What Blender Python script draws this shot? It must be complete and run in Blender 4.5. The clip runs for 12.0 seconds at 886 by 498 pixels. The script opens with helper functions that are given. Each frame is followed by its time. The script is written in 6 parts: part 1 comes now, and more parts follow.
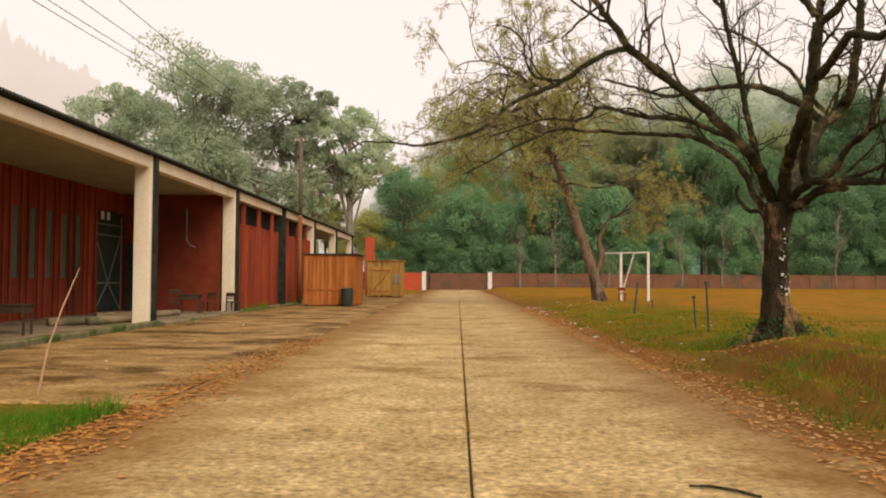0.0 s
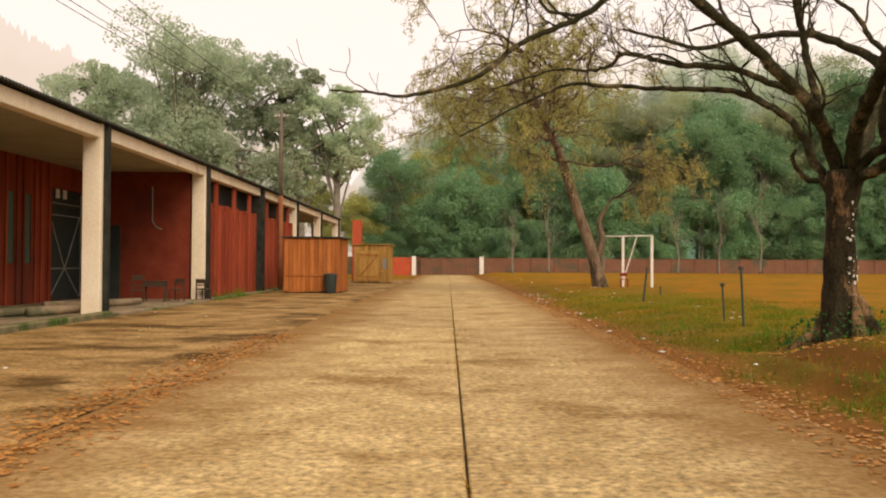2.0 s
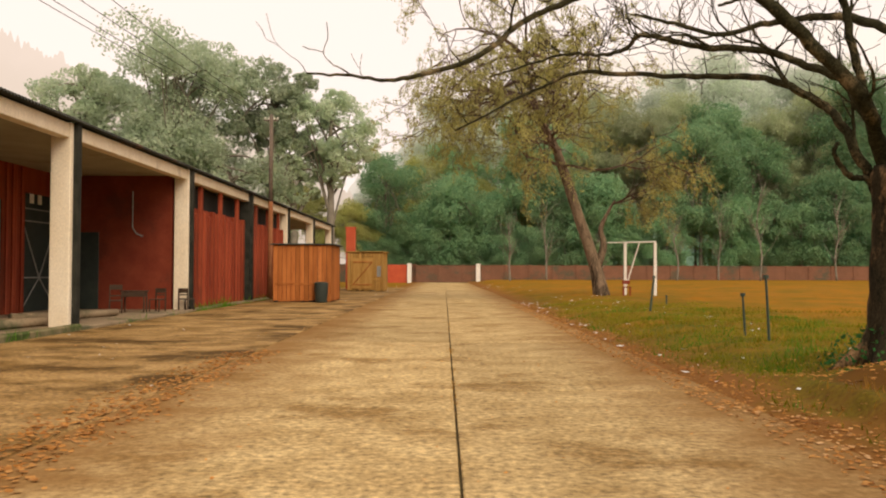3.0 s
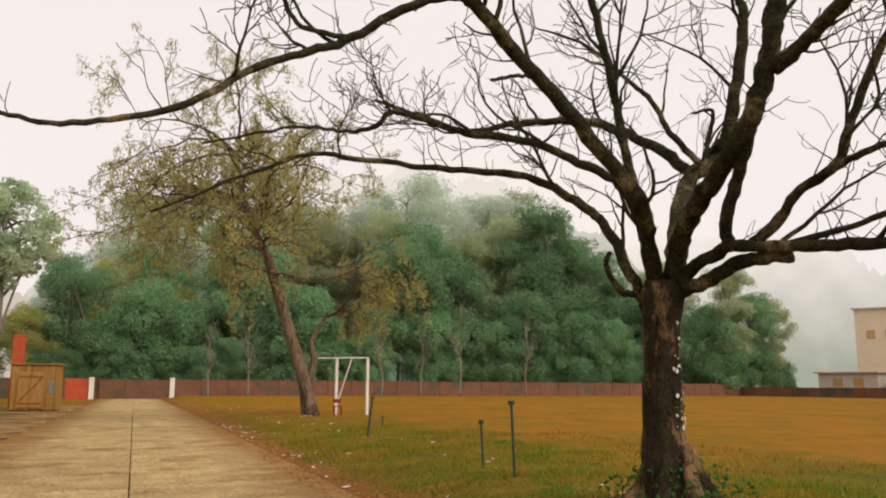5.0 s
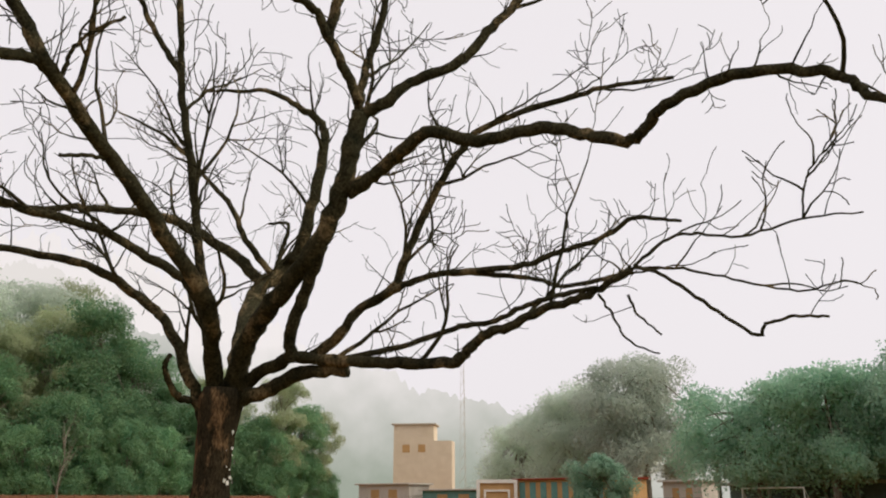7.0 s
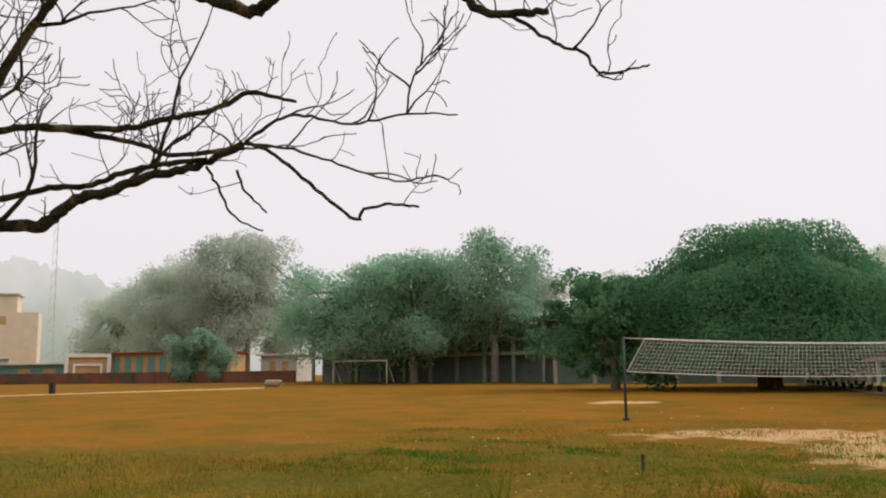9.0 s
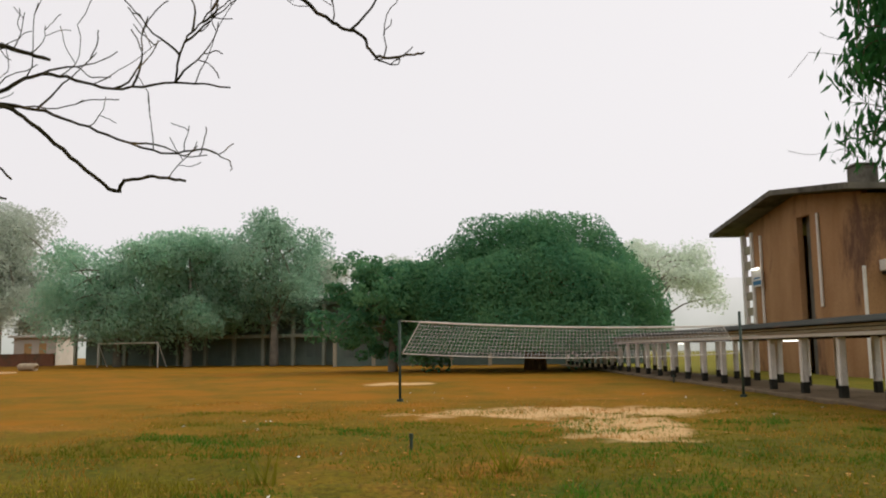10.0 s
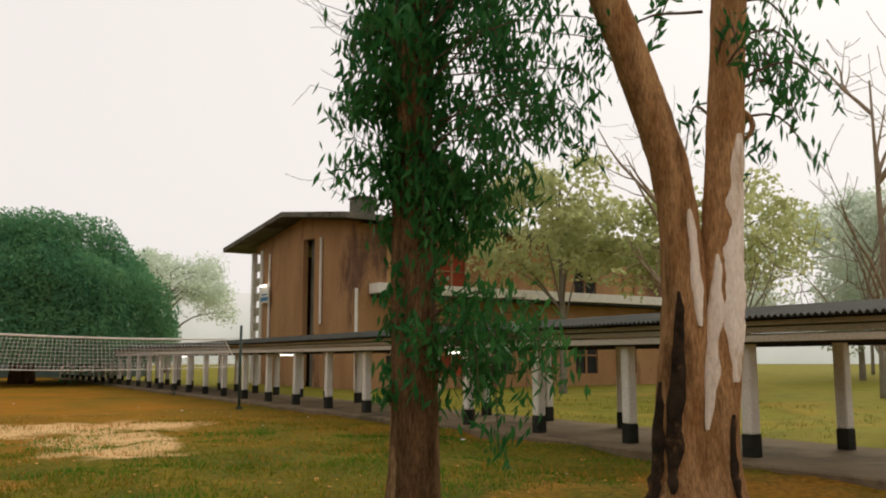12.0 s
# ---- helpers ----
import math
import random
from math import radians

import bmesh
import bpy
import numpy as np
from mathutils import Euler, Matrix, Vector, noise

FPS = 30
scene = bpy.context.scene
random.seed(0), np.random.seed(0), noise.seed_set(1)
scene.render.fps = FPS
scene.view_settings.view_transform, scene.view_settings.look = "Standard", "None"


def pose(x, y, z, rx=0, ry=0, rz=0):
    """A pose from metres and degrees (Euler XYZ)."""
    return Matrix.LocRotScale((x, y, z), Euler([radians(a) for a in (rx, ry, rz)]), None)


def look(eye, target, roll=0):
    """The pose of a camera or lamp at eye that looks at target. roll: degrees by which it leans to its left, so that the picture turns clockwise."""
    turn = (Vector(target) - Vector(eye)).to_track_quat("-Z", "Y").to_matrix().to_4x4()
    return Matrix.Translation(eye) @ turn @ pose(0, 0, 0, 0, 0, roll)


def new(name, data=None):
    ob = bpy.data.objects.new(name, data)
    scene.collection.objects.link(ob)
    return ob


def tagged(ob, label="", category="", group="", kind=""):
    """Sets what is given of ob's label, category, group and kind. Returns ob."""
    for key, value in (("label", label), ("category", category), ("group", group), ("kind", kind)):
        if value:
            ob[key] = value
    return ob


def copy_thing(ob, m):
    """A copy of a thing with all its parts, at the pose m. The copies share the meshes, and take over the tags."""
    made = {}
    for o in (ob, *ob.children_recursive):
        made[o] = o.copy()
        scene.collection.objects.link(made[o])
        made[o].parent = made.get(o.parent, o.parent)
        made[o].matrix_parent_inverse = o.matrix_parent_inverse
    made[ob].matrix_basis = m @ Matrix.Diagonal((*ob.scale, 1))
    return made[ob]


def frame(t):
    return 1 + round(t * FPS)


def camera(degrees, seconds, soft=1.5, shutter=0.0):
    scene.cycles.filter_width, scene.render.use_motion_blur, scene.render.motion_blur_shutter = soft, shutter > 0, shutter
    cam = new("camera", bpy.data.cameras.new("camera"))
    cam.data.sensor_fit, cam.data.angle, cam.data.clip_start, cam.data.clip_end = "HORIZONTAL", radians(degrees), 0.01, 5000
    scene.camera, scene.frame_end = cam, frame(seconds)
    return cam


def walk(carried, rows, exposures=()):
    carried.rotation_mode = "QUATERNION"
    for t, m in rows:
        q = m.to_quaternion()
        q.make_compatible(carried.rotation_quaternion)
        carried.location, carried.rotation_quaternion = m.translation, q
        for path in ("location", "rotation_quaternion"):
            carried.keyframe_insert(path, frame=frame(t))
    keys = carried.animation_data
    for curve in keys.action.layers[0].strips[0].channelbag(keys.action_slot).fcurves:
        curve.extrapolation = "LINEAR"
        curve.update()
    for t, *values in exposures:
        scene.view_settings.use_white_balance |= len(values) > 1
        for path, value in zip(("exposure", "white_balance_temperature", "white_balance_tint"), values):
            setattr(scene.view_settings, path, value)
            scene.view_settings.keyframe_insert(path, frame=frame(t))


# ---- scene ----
cam = camera(55.3, 12.0, soft=2.0)
METRES, EYE, TILT, LEAN, TURN = 8.333, 1.5, 0.0, 0.0, 1.0
ROWS = [
    (0.0, 0.0, 0.0, 0.0, -0.01, 2.04, -0.34),
    (0.5, 0.0064, 0.0933, -0.0013, -0.05, 1.8, 0.25),
    (1.0, 0.0053, 0.1856, 0.0002, 0.64, 1.72, -0.51),
    (1.5, 0.0059, 0.2799, 0.0003, 0.34, 1.49, 0.21),
    (2.0, 0.0023, 0.3741, 0.0002, -0.65, 1.02, -0.32),
    (2.5, 0.0064, 0.469, 0.0002, -0.54, 0.43, -0.04),
    (4.5, 0.0117, 0.8595, 0.0272, -11.53, 8.39, -0.94),
    (5.0, 0.0266, 0.9126, 0.0263, -20.83, 9.22, -0.32),
    (5.5, 0.0321, 0.9267, 0.0283, -30.84, 12.31, 0.15),
    (6.0, 0.0313, 0.9287, 0.0286, -34.93, 16.38, 0.32),
    (6.5, 0.0343, 0.9308, 0.0291, -41.46, 17.88, 0.25),
    (7.0, 0.0364, 0.9274, 0.0273, -50.01, 16.5, 0.1),
    (9.0, 0.0426, 0.9219, 0.0251, -76.08, 8.13, 0.66),
    (9.5, 0.0449, 0.9165, 0.0242, -84.07, 7.02, 0.78),
    (10.0, 0.0474, 0.9094, 0.0237, -90.73, 6.8, 0.71),
    (10.5, 0.0476, 0.905, 0.0235, -96.78, 6.92, 0.59),
    (11.0, 0.0492, 0.8991, 0.0231, -103.24, 7.08, 1.01),
    (11.5, 0.0488, 0.8897, 0.0224, -111.92, 7.01, 0.81),
    (12.0, 0.0469, 0.8817, 0.0219, -122.92, 7.47, 0.05),
]
walk(cam, [(t, pose(0, 0, EYE, TILT, LEAN, TURN) @ pose(METRES * x, METRES * y, METRES * z, 90 + pitch, roll, yaw)) for t, x, y, z, yaw, pitch, roll in ROWS],
     exposures=((0.0, 0.2, 7400, 12), (1.5, 0.27, 7600, 13), (2.7, 0.27, 7750, 13), (4.5, 0.05, 7000, 9), (5.5, 0.08, 6800, 9), (6.0, -0.12, 6550, 9), (6.5, -0.02, 6500, 9), (7.0, 0.0, 6500, 8), (9.0, 0.0, 6500, 8), (10.5, 0.0, 6500, 5), (12.0, 0.0, 6900, 5)))

# ---- world, sun ----
world = bpy.data.worlds.new("sky")
scene.world = world
world.use_nodes = True
wn, wl = world.node_tree.nodes, world.node_tree.links
wn.clear()
sky = wn.new("ShaderNodeTexSky")
sky.sky_type, sky.sun_disc = "NISHITA", False
sky.sun_elevation, sky.sun_rotation = radians(48), radians(150)
sky.dust_density, sky.air_density = 5.0, 1.0
dull = wn.new("ShaderNodeHueSaturation")
dull.inputs["Saturation"].default_value = 0.12
dull.inputs["Value"].default_value = 0.10
mist = wn.new("ShaderNodeMixRGB")
mist.inputs["Fac"].default_value = 0.86
mist.inputs["Color2"].default_value = (0.885, 0.83, 0.865, 1)
wbg, wout = wn.new("ShaderNodeBackground"), wn.new("ShaderNodeOutputWorld")
wl.new(sky.outputs["Color"], dull.inputs["Color"])
wl.new(dull.outputs["Color"], mist.inputs["Color1"])
wl.new(mist.outputs["Color"], wbg.inputs["Color"])
wbg.inputs["Strength"].default_value = 1.08
wl.new(wbg.outputs["Background"], wout.inputs["Surface"])

sun = new("sun", bpy.data.lights.new("sun", "SUN"))
sun.data.energy, sun.data.angle, sun.data.color = 1.6, radians(30), (1.0, 0.93, 0.82)
sun.matrix_world = look((25, -45, 42), (0, 15, 0))


# ---- materials ----
def material(name, a, b, scale=4.0, rough=0.85, bump=0.3, fine=40.0, c=None, patch=0.6, stretch=(1, 1, 1), vary=0.0, metal=0.0, island=False, depth=0.02, grainy=(0.84, 1.13)):
    """Two colours mixed by a coarse noise, a fine grain over it, an optional third colour in patches, and relief."""
    m = bpy.data.materials.new(name)
    m.use_nodes = True
    n, l = m.node_tree.nodes, m.node_tree.links
    bs = n["Principled BSDF"]
    geo = n.new("ShaderNodeNewGeometry")
    mp = n.new("ShaderNodeMapping")
    mp.inputs["Scale"].default_value = stretch
    l.new(geo.outputs["Position"], mp.inputs["Vector"])

    def noise_tex(s, detail=6.0, rg=0.6):
        t = n.new("ShaderNodeTexNoise")
        t.inputs["Scale"].default_value, t.inputs["Detail"].default_value, t.inputs["Roughness"].default_value = s, detail, rg
        l.new(mp.outputs["Vector"], t.inputs["Vector"])
        return t

    def ramp(src, lo, hi):
        r = n.new("ShaderNodeMapRange")
        r.inputs["From Min"].default_value, r.inputs["From Max"].default_value = lo, hi
        l.new(src, r.inputs["Value"])
        return r.outputs["Result"]

    def mix(f, c1, c2, kind="MIX"):
        x = n.new("ShaderNodeMixRGB")
        x.blend_type = kind
        for sock, val in ((x.inputs["Fac"], f), (x.inputs["Color1"], c1), (x.inputs["Color2"], c2)):
            if isinstance(val, (int, float)):
                sock.default_value = val
            elif isinstance(val, tuple):
                sock.default_value = (*val, 1)
            else:
                l.new(val, sock)
        return x.outputs["Color"]

    big, small = noise_tex(scale), noise_tex(fine, 4.0, 0.7)
    col = mix(ramp(big.outputs["Fac"], 0.3, 0.7), a, b)
    if c:
        blot = noise_tex(scale * 0.37, 8.0, 0.7)
        col = mix(ramp(blot.outputs["Fac"], patch - 0.04, patch + 0.06), col, c)
    grain = ramp(small.outputs["Fac"], 0.33, 0.67)
    dark = n.new("ShaderNodeMapRange")
    dark.inputs["To Min"].default_value, dark.inputs["To Max"].default_value = grainy
    l.new(grain, dark.inputs["Value"])
    col = mix(1.0, col, dark.outputs["Result"], "MULTIPLY")
    if vary:
        src = geo.outputs["Random Per Island"] if island else n.new("ShaderNodeObjectInfo").outputs["Random"]
        v = n.new("ShaderNodeMapRange")
        v.inputs["To Min"].default_value, v.inputs["To Max"].default_value = 1 - vary, 1 + vary
        l.new(src, v.inputs["Value"])
        col = mix(1.0, col, v.outputs["Result"], "MULTIPLY")
    l.new(col, bs.inputs["Base Color"])
    rr = n.new("ShaderNodeMapRange")
    rr.inputs["To Min"].default_value, rr.inputs["To Max"].default_value = max(0.05, rough - 0.12), min(1, rough + 0.1)
    l.new(grain, rr.inputs["Value"])
    l.new(rr.outputs["Result"], bs.inputs["Roughness"])
    bs.inputs["Metallic"].default_value = metal
    bs.inputs["Specular IOR Level"].default_value = 0.04 if rough > 0.72 else 0.25
    if bump:
        bp = n.new("ShaderNodeBump")
        bp.inputs["Strength"].default_value, bp.inputs["Distance"].default_value = bump, depth
        hgt = mix(0.5, big.outputs["Fac"], small.outputs["Fac"])
        l.new(hgt, bp.inputs["Height"])
        l.new(bp.outputs["Normal"], bs.inputs["Normal"])
    return m


def leafy(name, a, b, through_light=0.35, rough=0.6):
    """Foliage: each leaf its own tint, some light passing through."""
    m = bpy.data.materials.new(name)
    m.use_nodes = True
    n, l = m.node_tree.nodes, m.node_tree.links
    bs, out = n["Principled BSDF"], n["Material Output"]
    geo = n.new("ShaderNodeNewGeometry")
    info = n.new("ShaderNodeObjectInfo")
    nz = n.new("ShaderNodeTexNoise")
    nz.inputs["Scale"].default_value = 0.35
    l.new(geo.outputs["Position"], nz.inputs["Vector"])
    add = n.new("ShaderNodeMath")
    add.operation = "MULTIPLY_ADD"
    add.inputs[1].default_value = 0.5
    l.new(geo.outputs["Random Per Island"], add.inputs[0])
    l.new(nz.outputs["Fac"], add.inputs[2])
    rng = n.new("ShaderNodeMapRange")
    rng.inputs["From Min"].default_value, rng.inputs["From Max"].default_value = 0.3, 1.1
    l.new(add.outputs[0], rng.inputs["Value"])
    mx = n.new("ShaderNodeMixRGB")
    mx.inputs["Color1"].default_value, mx.inputs["Color2"].default_value = (*a, 1), (*b, 1)
    l.new(rng.outputs["Result"], mx.inputs["Fac"])
    v = n.new("ShaderNodeMapRange")
    v.inputs["To Min"].default_value, v.inputs["To Max"].default_value = 0.8, 1.2
    l.new(info.outputs["Random"], v.inputs["Value"])
    ml = n.new("ShaderNodeMixRGB")
    ml.blend_type = "MULTIPLY"
    ml.inputs["Fac"].default_value = 1
    l.new(mx.outputs["Color"], ml.inputs["Color1"])
    l.new(v.outputs["Result"], ml.inputs["Color2"])
    l.new(ml.outputs["Color"], bs.inputs["Base Color"])
    bs.inputs["Roughness"].default_value = rough
    bs.inputs["Specular IOR Level"].default_value = 0.05
    tr, mix = n.new("ShaderNodeBsdfTranslucent"), n.new("ShaderNodeMixShader")
    l.new(ml.outputs["Color"], tr.inputs["Color"])
    mix.inputs["Fac"].default_value = through_light
    l.new(bs.outputs["BSDF"], mix.inputs[1])
    l.new(tr.outputs["BSDF"], mix.inputs[2])
    l.new(mix.outputs["Shader"], out.inputs["Surface"])
    return m


def glowing(name, color, strength):
    m = bpy.data.materials.new(name)
    m.use_nodes = True
    bs = m.node_tree.nodes["Principled BSDF"]
    bs.inputs["Base Color"].default_value = (*color, 1)
    bs.inputs["Emission Color"].default_value, bs.inputs["Emission Strength"].default_value = (*color, 1), strength
    return m


CONCRETE = material("road concrete", (0.35, 0.235, 0.10), (0.56, 0.41, 0.20), 1.3, 0.85, 0.3, 12, (0.27, 0.165, 0.062), 0.57, vary=0.10, stretch=(1.0, 1.0, 1), grainy=(0.45, 1.45))
APRON = material("stained apron concrete", (0.17, 0.090, 0.024), (0.47, 0.30, 0.125), 1.1, 0.75, 0.6, 14, (0.10, 0.054, 0.016), 0.54, stretch=(0.9, 1.2, 1), grainy=(0.4, 1.55))
JOINTSOIL = material("dark joint soil", (0.06, 0.046, 0.022), (0.105, 0.078, 0.036), 2.0, 0.95, 0.3)
PLINTH = material("plinth cement", (0.26, 0.19, 0.12), (0.36, 0.27, 0.17), 1.5, 0.9, 0.4, 30, (0.13, 0.12, 0.07), 0.55)
# Walkway floor cement, darker than the plinth's.
WALKFLOOR = material("dark walkway cement", (0.15, 0.115, 0.075), (0.24, 0.18, 0.115), 1.2, 0.85, 0.3, 25, (0.10, 0.08, 0.05), 0.56)
MOSSKERB = material("mossy cement", (0.13, 0.13, 0.06), (0.27, 0.21, 0.12), 2.0, 0.9, 0.5, 25, (0.07, 0.10, 0.03), 0.52)
WHITEWASH = material("weathered cream paint", (0.74, 0.62, 0.45), (0.84, 0.74, 0.58), 1.2, 0.8, 0.2, 30, (0.30, 0.22, 0.15), 0.68, stretch=(1, 1, 0.5))
SOFFIT = material("grey ceiling plaster", (0.33, 0.30, 0.215), (0.43, 0.39, 0.285), 0.8, 0.9, 0.15, 25, (0.22, 0.17, 0.12), 0.64)
NEARBLACK = material("near-black stain and parts", (0.02, 0.02, 0.016), (0.05, 0.05, 0.04), 2, 0.8, 0.2)
REDWALL = material("faded red wall paint", (0.23, 0.044, 0.024), (0.35, 0.076, 0.037), 1.2, 0.8, 0.3, 30, (0.18, 0.05, 0.03), 0.6, stretch=(1, 1, 0.3), vary=0.2)
REDBRICK = material("painted red brick", (0.185, 0.036, 0.021), (0.25, 0.056, 0.030), 1.5, 0.85, 0.3, 30, (0.15, 0.04, 0.025), 0.6, vary=0.15)
WALLBRICK = material("old boundary brick", (0.16, 0.080, 0.050), (0.23, 0.11, 0.068), 0.6, 0.9, 0.3, 12, (0.10, 0.09, 0.06), 0.55)
GREENPANE = material("dusty green glass", (0.05, 0.10, 0.075), (0.08, 0.14, 0.10), 1.0, 0.35, 0.0)
# Near-black colour standing for shade inside things, also for plainly dark parts.
DARK = material("unlit insides and dark parts", (0.03, 0.03, 0.028), (0.05, 0.045, 0.04), 1.0, 0.9, 0.1)
GATEMETAL = material("grey gate steel", (0.22, 0.22, 0.20), (0.32, 0.31, 0.28), 5, 0.6, 0.1)
DARKMETAL = material("dark green gate sheet", (0.025, 0.035, 0.03), (0.045, 0.055, 0.045), 2, 0.6, 0.1)
SHEETROOF = material("rusted corrugated sheet", (0.028, 0.034, 0.028), (0.06, 0.058, 0.045), 1.0, 0.7, 0.2, 20, (0.14, 0.07, 0.04), 0.62)
PLANKRED = material("orange-brown shed board", (0.30, 0.095, 0.028), (0.46, 0.165, 0.05), 1.6, 0.85, 0.4, 25, (0.16, 0.06, 0.03), 0.62, stretch=(2.5, 2.5, 0.35), vary=0.25)
PLANKYEL = material("yellow-brown shed board", (0.36, 0.19, 0.05), (0.48, 0.28, 0.09), 1.6, 0.85, 0.4, 25, (0.2, 0.1, 0.03), 0.63, stretch=(2.5, 2.5, 0.35), vary=0.2)
REDPAINT = material("bright red paint", (0.42, 0.065, 0.028), (0.52, 0.10, 0.04), 1.5, 0.7, 0.15)
WHITEPAINT = material("white paint", (0.70, 0.66, 0.58), (0.80, 0.77, 0.70), 3, 0.7, 0.1, 30, (0.5, 0.42, 0.32), 0.66)
RUSTPOLE = material("rusty pole", (0.22, 0.085, 0.04), (0.32, 0.13, 0.06), 3, 0.8, 0.2)
POLETOP = material("weathered pole wood", (0.13, 0.10, 0.08), (0.2, 0.15, 0.11), 3, 0.8, 0.2)
WIRE = material("cable", (0.05, 0.05, 0.05), (0.07, 0.07, 0.07), 3, 0.6, 0)
BARK = material("dark mossy bark", (0.020, 0.021, 0.012), (0.068, 0.060, 0.032), 5.0, 0.95, 1.0, 34, (0.20, 0.15, 0.08), 0.575, depth=0.06, grainy=(0.4, 1.6))
TRUNKBARK = material("patchy trunk bark", (0.018, 0.016, 0.010), (0.060, 0.046, 0.026), 3.2, 0.95, 1.0, 30, (0.30, 0.18, 0.09), 0.56, stretch=(1.5, 1.5, 0.6), depth=0.06, grainy=(0.4, 1.5))
SCAR = material("bare pink wood", (0.42, 0.24, 0.14), (0.52, 0.32, 0.2), 5, 0.8, 0.3)
LICHEN = material("pale lichen", (0.60, 0.60, 0.52), (0.72, 0.70, 0.62), 8, 0.9, 0.2)
TWIG = material("fine twigs", (0.09, 0.062, 0.045), (0.15, 0.10, 0.072), 6, 0.9, 0.2)
PALETWIG = material("pale brown bare wood", (0.22, 0.165, 0.11), (0.34, 0.26, 0.18), 5, 0.9, 0.3, 30)
BARKBROWN = material("reddish brown bark", (0.060, 0.036, 0.018), (0.22, 0.12, 0.058), 4.0, 0.95, 1.0, 30, (0.36, 0.22, 0.11), 0.60, stretch=(1.6, 1.6, 0.3), depth=0.06, grainy=(0.45, 1.5))
GREYBROWN = material("grey-brown bark", (0.12, 0.085, 0.055), (0.27, 0.19, 0.125), 4.0, 0.95, 1.0, 28, (0.06, 0.045, 0.03), 0.55, stretch=(1.5, 1.5, 0.4), depth=0.05, grainy=(0.5, 1.45))
EUCBARK = material("peeling eucalyptus bark", (0.21, 0.11, 0.048), (0.46, 0.27, 0.13), 5.0, 0.9, 1.0, 30, (0.075, 0.045, 0.022), 0.56, stretch=(1.7, 1.7, 0.25), depth=0.05, grainy=(0.5, 1.45))
EUCPALE = material("pale bare eucalyptus wood", (0.72, 0.60, 0.50), (0.84, 0.74, 0.64), 2.5, 0.75, 0.3, 30, (0.42, 0.27, 0.15), 0.62, stretch=(1.5, 1.5, 0.4))
EUCSTEM = material("half-peeled eucalyptus bark", (0.26, 0.125, 0.05), (0.48, 0.28, 0.135), 4.5, 0.85, 0.8, 30, (0.16, 0.085, 0.04), 0.575, stretch=(1.5, 1.5, 0.3), depth=0.04, grainy=(0.55, 1.4))
CHAR = material("burnt hollow", (0.014, 0.011, 0.009), (0.06, 0.04, 0.026), 6, 0.95, 1.0, 30, (0.17, 0.095, 0.045), 0.58)
FARBARK = material("far grey bark", (0.17, 0.15, 0.12), (0.26, 0.23, 0.18), 2, 0.9, 0.2)
# LEAF tones down to LEAF_RAIN are paled with distance to imitate mist.
LEAF_TEAL = leafy("forest leaf lightened for mist", (0.135, 0.315, 0.175), (0.30, 0.445, 0.225), 0.5)
LEAF_OLIVE = leafy("olive leaf", (0.28, 0.33, 0.11), (0.48, 0.46, 0.18), 0.55)
LEAF_MANGO = leafy("dense dark leaf", (0.065, 0.215, 0.12), (0.16, 0.325, 0.145), 0.5)
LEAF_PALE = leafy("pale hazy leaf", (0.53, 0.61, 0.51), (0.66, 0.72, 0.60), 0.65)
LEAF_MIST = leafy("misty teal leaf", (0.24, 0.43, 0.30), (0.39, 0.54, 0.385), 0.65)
GRASSBRIGHT = leafy("bright verge grass", (0.12, 0.145, 0.008), (0.32, 0.26, 0.03), 0.4)
# Lawn leaves: yellow-green, with haze mixed into the colour.
LEAF_LAWN = leafy("yellow-green leaf paled for haze", (0.34, 0.39, 0.18), (0.54, 0.55, 0.27), 0.6)
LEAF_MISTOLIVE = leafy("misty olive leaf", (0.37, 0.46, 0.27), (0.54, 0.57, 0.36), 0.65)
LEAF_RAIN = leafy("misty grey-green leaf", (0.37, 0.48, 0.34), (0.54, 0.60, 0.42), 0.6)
LEAF_FEATHER = leafy("feathery yellow leaf", (0.28, 0.28, 0.09), (0.50, 0.46, 0.17), 0.45)
LEAF_EUC = leafy("hanging dark green leaf", (0.010, 0.085, 0.025), (0.055, 0.165, 0.040), 0.3, 0.5)
GRASS = leafy("grass blade", (0.055, 0.105, 0.006), (0.21, 0.17, 0.016), 0.4)
GRASSDRY = leafy("dry grass blade", (0.27, 0.125, 0.018), (0.42, 0.225, 0.045), 0.3)
GRASSLUSH = leafy("lush grass blade", (0.030, 0.135, 0.010), (0.12, 0.25, 0.025), 0.4)
DEADLEAF = leafy("dead leaf", (0.32, 0.105, 0.020), (0.62, 0.32, 0.10), 0.2)
PALELEAF = leafy("bleached dry leaf", (0.40, 0.19, 0.06), (0.66, 0.42, 0.20), 0.2)
PAPER = material("scrap paper", (0.72, 0.70, 0.66), (0.82, 0.8, 0.76), 8, 0.9, 0.1)
SAND = material("bare sand", (0.52, 0.34, 0.18), (0.64, 0.44, 0.25), 1.5, 0.95, 0.3, 25)
NETCORD = material("net cord", (0.70, 0.69, 0.65), (0.8, 0.79, 0.75), 5, 0.8, 0)
GREENPOLE = material("dark green pole", (0.03, 0.05, 0.04), (0.05, 0.075, 0.055), 4, 0.6, 0.1)
BLOCKWALL = material("stained brown render", (0.33, 0.18, 0.085), (0.44, 0.26, 0.13), 0.7, 0.9, 0.2, 20, (0.15, 0.085, 0.055), 0.56, stretch=(1, 1, 0.4))
